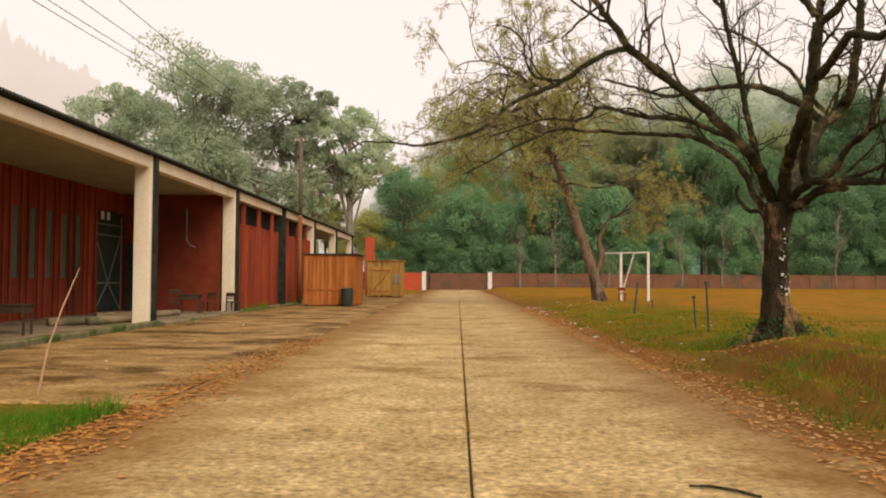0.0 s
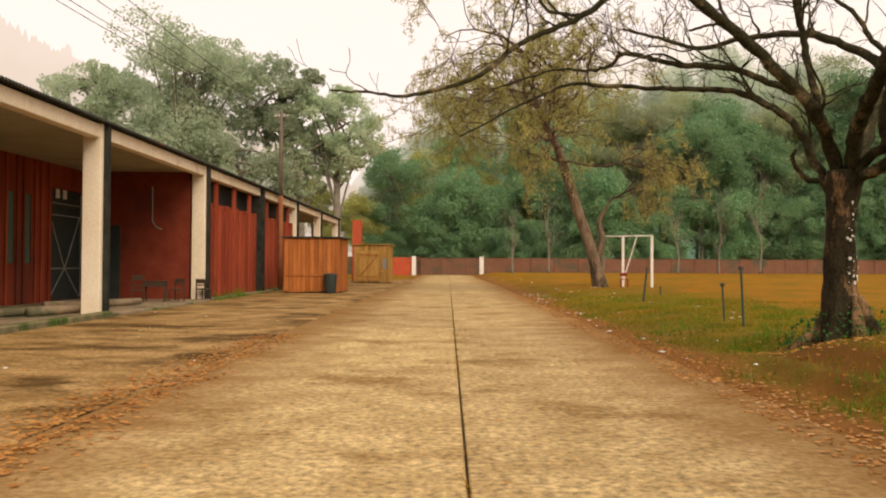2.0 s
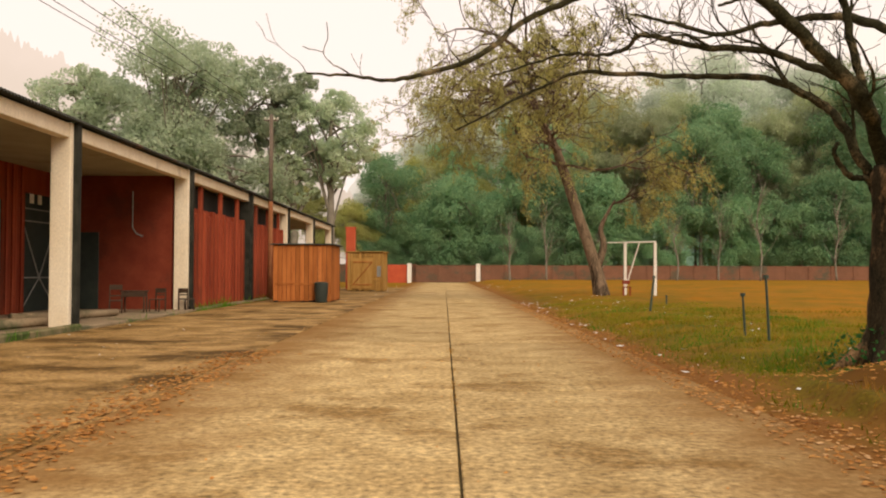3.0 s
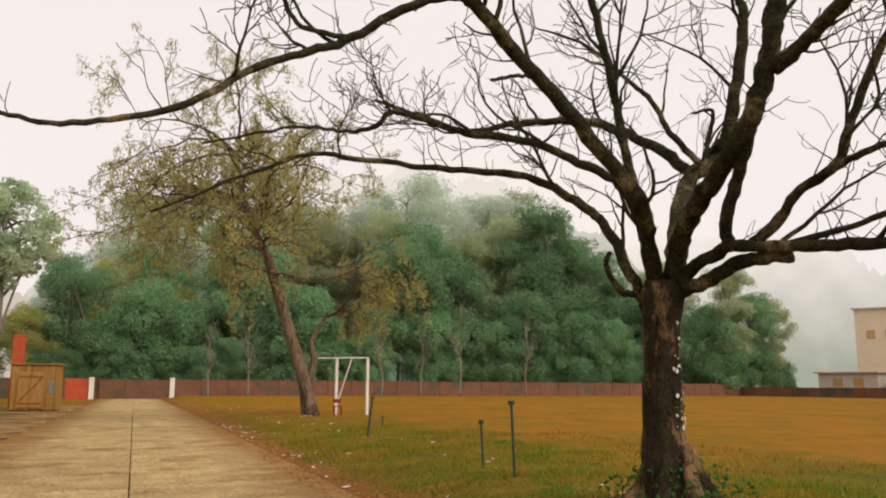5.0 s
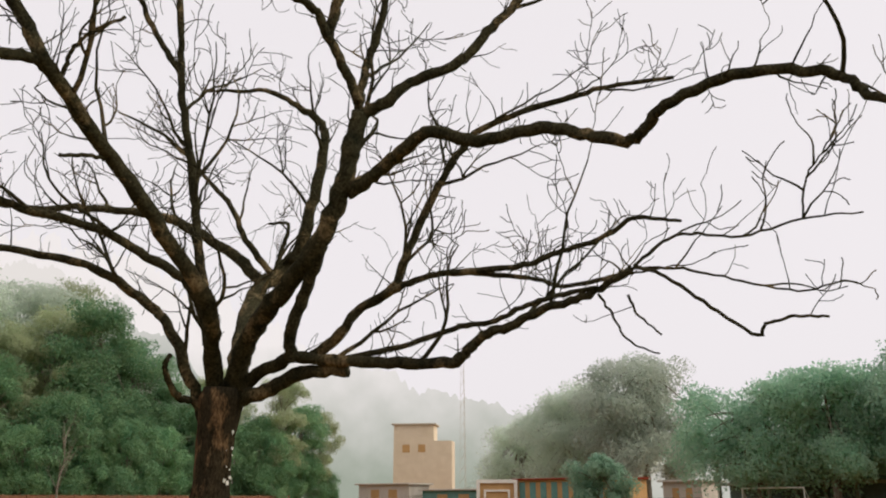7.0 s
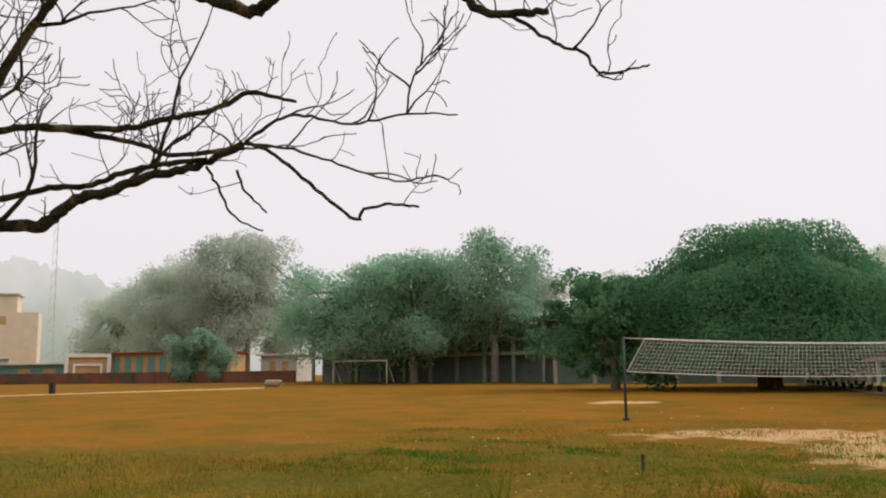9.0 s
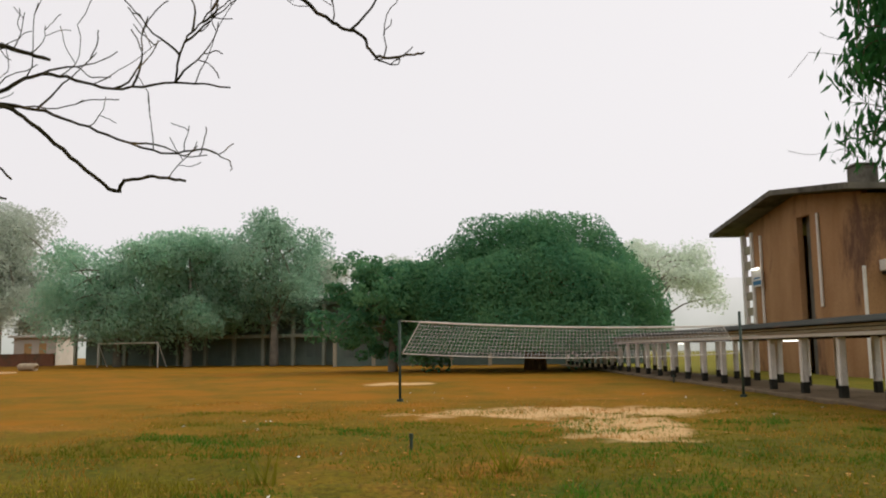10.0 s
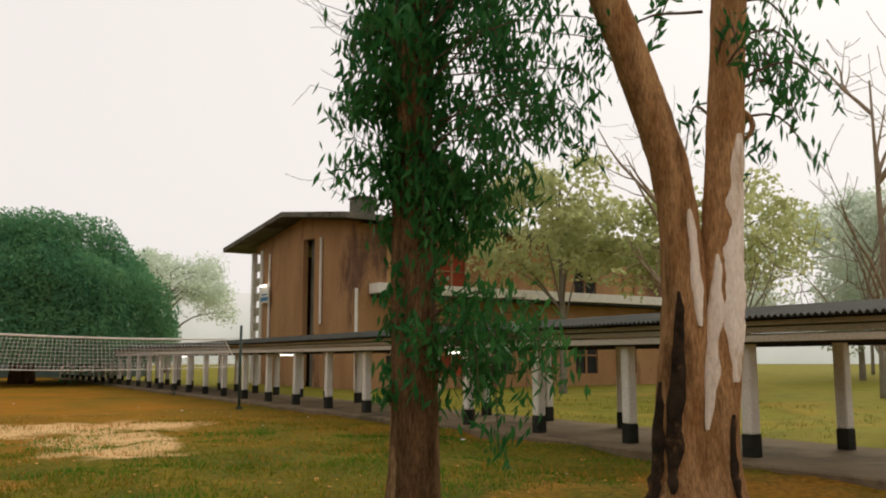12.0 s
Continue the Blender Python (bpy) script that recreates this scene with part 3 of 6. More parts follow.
def build_hall():
    hall = thing("hall", (XF, 27, 0), "long red school hall with cream concrete frame", "building")
    o = -Vector((XF, 27, 0))

    def add(name, g, mat, label="", sm=False):
        ob = part(name, g, mat, hall, label, sm)
        ob.matrix_basis = Matrix.Translation(o)
        return ob

    for i, y in enumerate(PILLARS):
        dark = i == 4
        g = Geo().box(XF - 0.32, XF + 0.22, y - 0.2, y + 0.2, -0.5 if i < 3 else -0.1, 5.48, 0.025)
        p = add("pillar", g, NEARBLACK if dark else WHITEWASH, "black-stained concrete pillar" if dark else "cream concrete pillar streaked with damp")
        g = Geo().box(XF + 0.2, XF + 0.34, y - 0.02, y + 0.24, -0.45 if i < 3 else 0, 5.47, 0.02)
        part("drainpipe", g, NEARBLACK, p, "black rainwater pipe")
        if i < 7:
            y1 = PILLARS[i + 1] if i + 1 < len(PILLARS) else y + BAY
            g = Geo().box(XF - 0.15, XF + 0.18, y + 0.2, y1 - 0.2, 5.06, 5.46, 0.02)
            add("beam", g, WHITEWASH, "cream concrete edge beam")
    # ceiling slab of the veranda and the corrugated roof
    add("soffit", Geo().box(XB, XF - 0.16, 2, 80, 5.2, 5.34), SOFFIT, "grey plastered veranda ceiling")
    g = Geo()
    pitch, n = 0.155, int(78 / 0.155 * 2)
    for k in range(n + 1):
        y = 3 + k * pitch / 2
        dz = 0.035 * math.cos(math.pi * k)
        for x, z in ((XF + 0.42, 5.53), (-20.0, 6.6), (-30.0, 5.5)):
            g.v.append((x, y, z + dz))
            g.v.append((x, y, z + dz - 0.025))
    for k in range(n):
        a, b = k * 6, k * 6 + 6
        g.f += [(a, b, b + 2, a + 2), (a + 2, b + 2, b + 4, a + 4), (a, a + 1, b + 1, b), (a + 1, a + 3, b + 3, b + 1), (a + 3, a + 5, b + 5, b + 3)]
    add("roof", g, SHEETROOF, "dark corrugated sheet roof")
    # back wall of the veranda with slot windows and ribs
    wins = [22.0 + 1.18 * i for i in range(0, 10)]
    g = Geo()
    g.box(XB - 0.3, XB, 2, 21.8, 0, 5.2)
    prev = 21.8
    for w in wins:
        g.box(XB - 0.3, XB, prev, w, 0, 5.2)
        g.box(XB - 0.3, XB, w, w + 0.5, 0, 1.45)
        g.box(XB - 0.3, XB, w, w + 0.5, 3.9, 5.2)
        prev = w + 0.5
    g.box(XB - 0.3, XB, prev, 34.7, 0, 5.2)
    g.box(XB - 0.3, XB, 34.7, 37.6, 4.3, 5.2)
    g.box(XB - 0.3, XB, 37.6, 80, 0, 5.2)
    wall = add("wall", g, REDWALL, "ribbed dark red wall with slot windows")
    for w in wins:
        part("pane", Geo().box(XB - 0.06, XB - 0.03, w, w + 0.5, 1.45, 3.9), GREENPANE, wall, "narrow green window pane")
    for w in wins + [33.9, 34.5, 20.8, 19.6]:
        for dy in (-0.14, -0.58):
            part("rib", Geo().box(XB, XB + 0.07, w + dy, w + dy + 0.12, 0.02, 5.19, 0.015), REDWALL, wall)
    # gate in the back wall
    gate = add("gate", Geo().box(XB - 0.24, XB - 0.18, 34.7, 37.6, 0.02, 4.3), DARKMETAL, "dark steel gate with crossed grey bars")
    for a, b in (((34.75, 0.1), (34.75, 4.2)), ((37.5, 0.1), (37.5, 4.2)), ((34.75, 1.25), (37.5, 1.25)), ((34.75, 3.3), (37.5, 3.3)), ((34.75, 3.75), (37.5, 3.75)),
                 ((34.8, 3.3), (36.1, 1.25)), ((37.4, 3.3), (36.1, 1.25)), ((36.1, 1.25), (34.8, 0.1)), ((36.1, 1.25), (37.4, 0.1))):
        part("bar", Geo().tube([(XB - 0.14, *a), (XB - 0.14, *b)], 0.028, 6), GATEMETAL, gate)
    for yy in (35.3, 35.9):
        part("plate", Geo().box(XB - 0.15, XB - 0.12, yy, yy + 0.3, 3.95, 4.35, 0.01), WHITEPAINT, gate, "small white plate")
    # the brick cross wall and the closed bays
    yb = PILLARS[3]
    g = Geo().box(XB, XF - 0.4, yb - 0.24, yb + 0.05, 0.02, 5.2)
    cross = add("cross_wall", g, REDBRICK, "red-painted brick cross wall")
    part("door", Geo().box(XB + 0.1, XB + 1.5, yb - 0.3, yb - 0.243, 0.03, 3.0, 0.01), DARKMETAL, cross, "dark green plank door")
    part("conduit", Geo().tube([(XF - 1.9, yb - 0.28, 4.6), (XF - 1.9, yb - 0.28, 3.2), (XF - 1.75, yb - 0.28, 2.95), (XF - 1.5, yb - 0.28, 2.85)], 0.03, 6), GATEMETAL, cross)
    for i in (3, 4):
        y0, y1 = PILLARS[i] + 0.22, PILLARS[i + 1] - 0.22
        front = add("front_wall", Geo().box(XF - 0.3, XF - 0.12, y0, y1, 0.02, 4.1), REDWALL, "ribbed faded red front wall")
        k = y0 + 0.15
        j = 0
        while k < y1 - 0.3:
            top = 5.05 if j % 5 == 3 else 4.1 - 0.12 * (j % 3)
            part("rib", Geo().box(XF - 0.12, XF + 0.02, k, k + 0.34, 0.02, top, 0.02), REDWALL, front)
            k += 0.62
            j += 1
        # Dark sheet painted as the unlit space behind the gap.
        part("opening", Geo().box(XF - 0.5, XF - 0.42, y0, y1, 4.1, 5.05), DARK, front, "dark sheet in the unlit gap above the wall")
    # ends and back close the volume
    add("end_wall", Geo().box(-30, XB - 0.31, 2, 2.3, -0.1, 5.3).box(-30, XB - 0.31, 79.7, 80, -0.1, 5.3).box(-30, -29.7, 2.3, 79.7, -0.1, 5.3), REDBRICK)
    return hall


build_hall()


g = Geo().box(-9.7, -9.46, 12, 26.9, -0.5, 0.13, 0.04)
setting("kerb", g, MOSSKERB, "mossy cement kerb along the veranda drain", "kerb")

# ---- things beside the road ----
def shed(x0, x1, y0, y1, h, boards, roof, label, sway=0.0):
    s = thing("shed", (x0, y0, 0), label, "shed")
    w, d = x1 - x0, y1 - y0
    # Solid dark block: the shade indoors is its colour.
    part("body", Geo().box(0.03, w - 0.03, 0.03, d - 0.03, 0.02, h - 0.04), DARK, s, "dark block for the unlit shed inside")
    rng = random.Random(int(x0 * 10))
    n = max(6, int(w / 0.2))
    for i in range(n):
        a = i * w / n
        part("board", Geo().box(a + 0.008, a + w / n - 0.008, -0.02 + 0.012 * rng.random(), 0.028, 0.03 + 0.06 * rng.random(), h - 0.05 * rng.random(), 0.006), boards, s)
    m = max(6, int(d / 0.2))
    for i in range(m):
        a = i * d / m
        part("board", Geo().box(w - 0.028, w + 0.02 - 0.012 * rng.random(), a + 0.008, a + d / m - 0.008, 0.03 + 0.06 * rng.random(), h - 0.05 * rng.random(), 0.006), boards, s)
    for i in range(m):
        a = i * d / m
        part("board", Geo().box(-0.02, 0.028, a + 0.008, a + d / m - 0.008, 0.03, h - 0.05 * rng.random(), 0.006), boards, s)
    part("rail", Geo().box(0.1, w - 0.1, -0.055, -0.022, h * 0.3, h * 0.3 + 0.09, 0.008), boards, s)
    part("roof", Geo().box(-0.15, w + 0.15, -0.15, d + 0.15, h, h + 0.06, 0.01), roof, s, "flat dark sheet roof")
    return s


SHED = shed(-8.35, -5.55, 46.0, 49.4, 2.8, PLANKRED, SHEETROOF, "orange-brown wooden board shed with a flat roof")
b = thing("dust_bin", (-5.95, 45.55, 0), "dark green dustbin against the shed", "bin")
part("body", Geo().tube([(0, 0, 0), (0, 0, 0.06), (0, 0, 0.85), (0, 0, 0.9)], [0.27, 0.29, 0.34, 0.34], 14), DARKMETAL, b, smooth=True)
part("lid", Geo().tube([(0, 0, 0.9), (0, 0, 0.95), (0, 0, 1.0)], [0.36, 0.36, 0.2], 14), DARKMETAL, b)
SHED2 = shed(-7.3, -4.6, 68.5, 72.5, 2.95, PLANKYEL, PLANKYEL, "yellow-brown plank shed with a braced door")
door = part("door", Geo().box(0.35, 1.9, -0.09, -0.06, 0.2, 2.5, 0.01), PLANKYEL, SHED2)
for a, c in (((0.4, 0.5), (1.85, 2.2)), ((0.4, 2.2), (1.85, 2.2)), ((0.4, 0.5), (1.85, 0.5))):
    part("brace", Geo().tube([(a[0], -0.11, a[1]), (c[0], -0.11, c[1])], 0.045, 4), PLANKRED, door)
part("notice", Geo().box(2.2, 2.5, -0.07, -0.045, 1.1, 1.9), GATEMETAL, SHED2, "grey notice plate")

c = thing("chimney_post", (-7.9, 76, 0), "red painted square brick pier", "pier")
part("shaft", Geo().box(-0.38, 0.38, -0.38, 0.38, 0, 5.1, 0.02), REDPAINT, c)
part("cap", Geo().box(-0.43, 0.43, -0.43, 0.43, 5.1, 5.22, 0.02), REDPAINT, c)

g = Geo().box(-7.6, -4.95, 118.1, 118.4, -0.1, 2.35, 0.03)
setting("gate_wall", g, REDPAINT, "red painted wall beside the gateway", "wall")
for x in (-4.7, 4.5):
    p = thing("gate_post", (x, 118, 0), "white painted square gate post", "post", "gate posts")
    part("shaft", Geo().box(-0.28, 0.28, -0.28, 0.28, -0.1, 2.45, 0.03), WHITEPAINT, p)
    part("cap", Geo().box(-0.32, 0.32, -0.32, 0.32, 2.45, 2.55, 0.02), WHITEPAINT, p)


def boundary(name, a, b, h, mat, label):
    a, b = Vector(a), Vector(b)
    d = b - a
    m = Matrix.Translation((a.x, a.y, 0)) @ Matrix.Rotation(math.atan2(d.y, d.x), 4, "Z")
    w = tagged(new(name, Geo().box(0, d.length, -0.11, 0.11, -0.2, h, 0.02).mesh(name, mat)), label, "wall", "", "structure")
    w.matrix_basis = m
    n = int(d.length / 3.2)
    g = Geo().box(-0.15, 0.2, -0.2, 0.2, -0.2, h + 0.12, 0.02)
    me = g.mesh("pier", mat)
    for i in range(n + 1):
        p = new("pier", me)
        p.parent = w
        p.matrix_basis = Matrix.Translation((i * d.length / n, 0, 0))
    g = Geo().box(0, d.length, -0.15, 0.15, h, h + 0.07, 0.01)
    part("coping", g, mat, w)
    return w


boundary("wall_north", (4.85, 118), (96, 126), 2.3, WALLBRICK, "long old brick boundary wall with piers")
boundary("wall_far", (-60, 124), (-4.2, 124), 2.4, WALLBRICK, "brick boundary wall across the end of the road")
boundary("wall_across", (-4.2, 124), (6, 124), 2.3, WALLBRICK, "brick boundary wall across the end of the road")
boundary("wall_east", (96, 126), (96, 52), 1.75, WALLBRICK, "low brick boundary wall of the field")


def utility_pole():
    p = thing("utility_pole", (-9.75, 52, 0), "rusty tubular electricity pole with cross arm", "pole")
    part("lower_shaft", Geo().tube([(0, 0, -0.2), (0, 0, 5.4)], [0.15, 0.13], 12), RUSTPOLE, p, "rust-red lower pole", True)
    part("upper_shaft", Geo().tube([(0, 0, 5.4), (0, 0, 10.3)], [0.12, 0.10], 12), POLETOP, p, "grey weathered upper pole", True)
    arm = part("cross_arm", Geo().box(-0.4, 0.4, -0.04, 0.04, 9.92, 10.0, 0.01), POLETOP, p)
    for x in (-0.35, -0.15, 0.15, 0.35):
        part("insulator", Geo().tube([(x, 0, 10.0), (x, 0, 10.08), (x, 0, 10.15)], [0.03, 0.05, 0.03], 8), WHITEPAINT, arm)
    return p


utility_pole()
for i, (x0, x1, z1) in enumerate(((-0.35, -10.2, 8.0), (-0.15, -9.6, 7.9), (0.15, -9.1, 8.2), (0.35, -8.1, 8.4))):
    pts = []
    for k in range(25):
        t = k / 24
        sag = -1.2 * 4 * t * (1 - t) * 0.5
        pts.append((-9.75 + x0 + (x1 - (-9.75 + x0)) * t, 52 - 44 * t, 10.13 + (z1 - 10.13) * t + sag))
    w = Geo().tube(pts, 0.011, 5)
    tagged(part("overhead_cable", w, WIRE), "thin dark overhead power cable", "cable", "overhead cables")


def stake(x, y, h, r=0.03, lean=(0, 0), head=False):
    z = height(x, y)
    s = thing("stake", (x, y, z), "dark iron fence stake standing in the grass", "stake", "iron stakes")
    part("rod", Geo().tube([(0, 0, -0.1), (lean[0] * 0.5, lean[1] * 0.5, h * 0.5), (lean[0], lean[1], h)], [r, r, r * 0.9], 7), GREENPOLE, s)
    part("tip", Geo().tube([(lean[0], lean[1], h - 0.02), (lean[0], lean[1], h + 0.05)], [r * (2.2 if head else 1.3)] * 2, 7), GREENPOLE, s)
    return s


stake(6.15, 20.85, 1.2, 0.026, (-0.06, 0), True)
stake(6.35, 22.7, 0.85, 0.024, (-0.05, 0), True)
stake(6.95, 33.5, 1.2, 0.04, (0.15, 0))
stake(8.7, 38.0, 0.35)
stake(13.5, 8.15, 0.2, 0.025, (0.02, 0))
stake(36.5, -2.0, 0.3)


def swing():
    s = thing("swing_frame", (10.9, 48.6, height(10.9, 48.6)), "white tubular swing frame on the field edge", "swing")
    top = 2.75
    for x in (-1.55, 0.0):
        part("post", Geo().box(x - 0.07, x + 0.07, -0.07, 0.07, -0.15, top, 0.015), WHITEPAINT, s)
    part("top_bar", Geo().tube([(-2.5, 1.0, top - 0.12), (-2.4, 0.9, top), (0.05, 0, top + 0.03)], 0.04, 8), WHITEPAINT, s)
    part("brace", Geo().tube([(-2.5, 1.0, top - 0.12), (-2.95, 1.25, -0.1)], 0.045, 8), WHITEPAINT, s)
    part("brace", Geo().tube([(-0.75, 0.25, top), (-1.45, 0.9, 0.0)], 0.04, 8), WHITEPAINT, s)
    seat = part("seat", Geo().box(-1.8, -1.4, -0.75, -0.45, 0.42, 0.46, 0.01), REDBRICK, s, "small red bench seat")
    part("backrest", Geo().box(-1.8, -1.4, -0.45, -0.42, 0.6, 0.78, 0.01), REDBRICK, seat)
    for x in (-1.77, -1.43):
        for y in (-0.72, -0.48):
            part("leg", Geo().box(x - 0.02, x + 0.02, y - 0.02, y + 0.02, -0.1, 0.42), REDBRICK, seat)
    return s


swing()


def chair(x, y, z, turn, tall=0.85):
    c = thing("school_chair", (x, y, z, 0, 0, turn), "dark worn wooden school chair", "chair", "chairs on the veranda")
    part("seat", Geo().box(-0.22, 0.22, -0.22, 0.22, 0.42, 0.46, 0.01), WOOD, c)
    for sx in (-0.2, 0.2):
        part("leg", Geo().box(sx - 0.02, sx + 0.02, -0.22, -0.18, 0, 0.42), WOOD, c)
        part("leg", Geo().box(sx - 0.02, sx + 0.02, 0.18, 0.22, 0, tall), WOOD, c)
    part("backrest", Geo().box(-0.22, 0.22, 0.19, 0.22, tall - 0.18, tall, 0.008), WOOD, c)
    part("rail", Geo().box(-0.2, 0.2, 0.19, 0.22, 0.58, 0.63), WOOD, c)
    return c


def desk(x, y, z, turn, w=1.1, label="dark wooden school desk"):
    d = thing("desk", (x, y, z, 0, 0, turn), label, "desk")
    part("top", Geo().box(-w / 2, w / 2, -0.3, 0.3, 0.74, 0.78, 0.01), WOOD, d)
    part("apron", Geo().box(-w / 2 + 0.05, w / 2 - 0.05, -0.27, 0.27, 0.56, 0.735, 0.01), WOOD, d)
    for sx in (-1, 1):
        for sy in (-1, 1):
            part("leg", Geo().box(sx * (w / 2 - 0.07) - 0.025, sx * (w / 2 - 0.07) + 0.025, sy * 0.24 - 0.025, sy * 0.24 + 0.025, 0, 0.57), WOOD, d)
    return d


chair(-11.6, 34.6, 0.02, 20, 1.0)
chair(-10.6, 36.0, 0.02, -15)
chair(-9.9, 37.2, 0.0, 160)
desk(-11.2, 35.3, 0.02, 8, 0.9)
desk(-11.5, 21.3, 0.02, 5, 1.3, "dark wooden teacher desk on the veranda")
part("panel", Geo().box(-0.6, -0.1, -0.28, -0.25, 0.1, 0.56, 0.01), WOOD, bpy.data.objects["desk.001"])
for i, (x, y, turn, ln) in enumerate(((-11.4, 26.6, 62, 3.4), (-10.9, 27.2, 75, 3.0), (-11.9, 30.2, 60, 2.4), (-11.2, 31.5, 74, 2.6))):
    p = thing("log_pole", (x, y, 0.02 + 0.125, 0, 0, turn), "grey pole lying on the veranda floor", "pole", "poles on the veranda")
    part("shaft", Geo().tube([(-ln / 2, 0, 0), (0, 0.03, 0), (ln / 2, 0, 0)], [0.135, 0.125, 0.115], 9), PLINTH, p, smooth=True)

s = thing("dry_stalk", (-5.35, 10.75, 0), "bare dry stalk leaning beside the road", "stalk")
part("stem", Geo().tube([(0, 0, -0.05), (0.1, 0.05, 0.6), (0.25, 0.1, 1.1), (0.42, 0.2, 1.62)], [0.017, 0.015, 0.012, 0.007], 6), SCAR, s)

s = thing("fallen_stick", (1.85, 6.1, 0.018), "thin dark bent stick lying on the road", "stick")
part("stem", Geo().tube([(-0.17, 0.10, 0), (-0.02, 0.07, 0.004), (0.12, -0.03, 0.002), (0.24, -0.2, 0)], [0.010, 0.013, 0.014, 0.012], 6), BARK, s)

# ---- trees ----
def grow(g, p, d, length, r, level, rng, tips, n=5, gnarl=0.35, up=0.12, kids=(3, 4), shrink=0.62, steps=5, minr=0.004):
    """One branch as a wandering tapered tube, with side branches."""
    pts, rad = [Vector(p)], [r]
    d = Vector(d).normalized()
    spots = []
    for i in range(steps):
        wob = Vector((rng.uniform(-1, 1), rng.uniform(-1, 1), rng.uniform(-1, 1)))
        d = (d + wob * gnarl + Vector((0, 0, up))).normalized()
        pts.append(pts[-1] + d * (length / steps))
        rad.append(max(minr, r * (1 - 0.75 * (i + 1) / steps)))
        spots.append((pts[-1], d.copy(), rad[-1]))
    g.tube(pts, rad, n if level > 1 else max(3, n - 1), cap=False)
    if level <= 0:
        tips.append((pts[-1], d.copy()))
        tips.append((pts[len(pts) // 2], d.copy()))
        return
    for _ in range(rng.randint(*kids)):
        q, dd, rr = spots[rng.randint(1, len(spots) - 1)]
        side = dd.cross(Vector((rng.uniform(-1, 1), rng.uniform(-1, 1), rng.uniform(-1, 1)))).normalized()
        nd = (dd * rng.uniform(0.4, 0.9) + side * rng.uniform(0.6, 1.0)).normalized()
        grow(g, q, nd, length * shrink * rng.uniform(0.7, 1.15), max(minr, rr * 0.7), level - 1, rng, tips, n, gnarl, up, kids, shrink, steps, minr)


def curve(points, steps=5):
    """A smooth line through the points."""
    P = [Vector(p) for p in points]
    P = [P[0] * 2 - P[1]] + P + [P[-1] * 2 - P[-2]]
    out = []
    for i in range(1, len(P) - 2):
        for k in range(steps):
            t = k / steps
            a, b, c, d = P[i - 1], P[i], P[i + 1], P[i + 2]
            out.append(0.5 * ((2 * b) + (c - a) * t + (2 * a - 5 * b + 4 * c - d) * t * t + (3 * b - a - 3 * c + d) * t ** 3))
    out.append(P[-2])
    return out


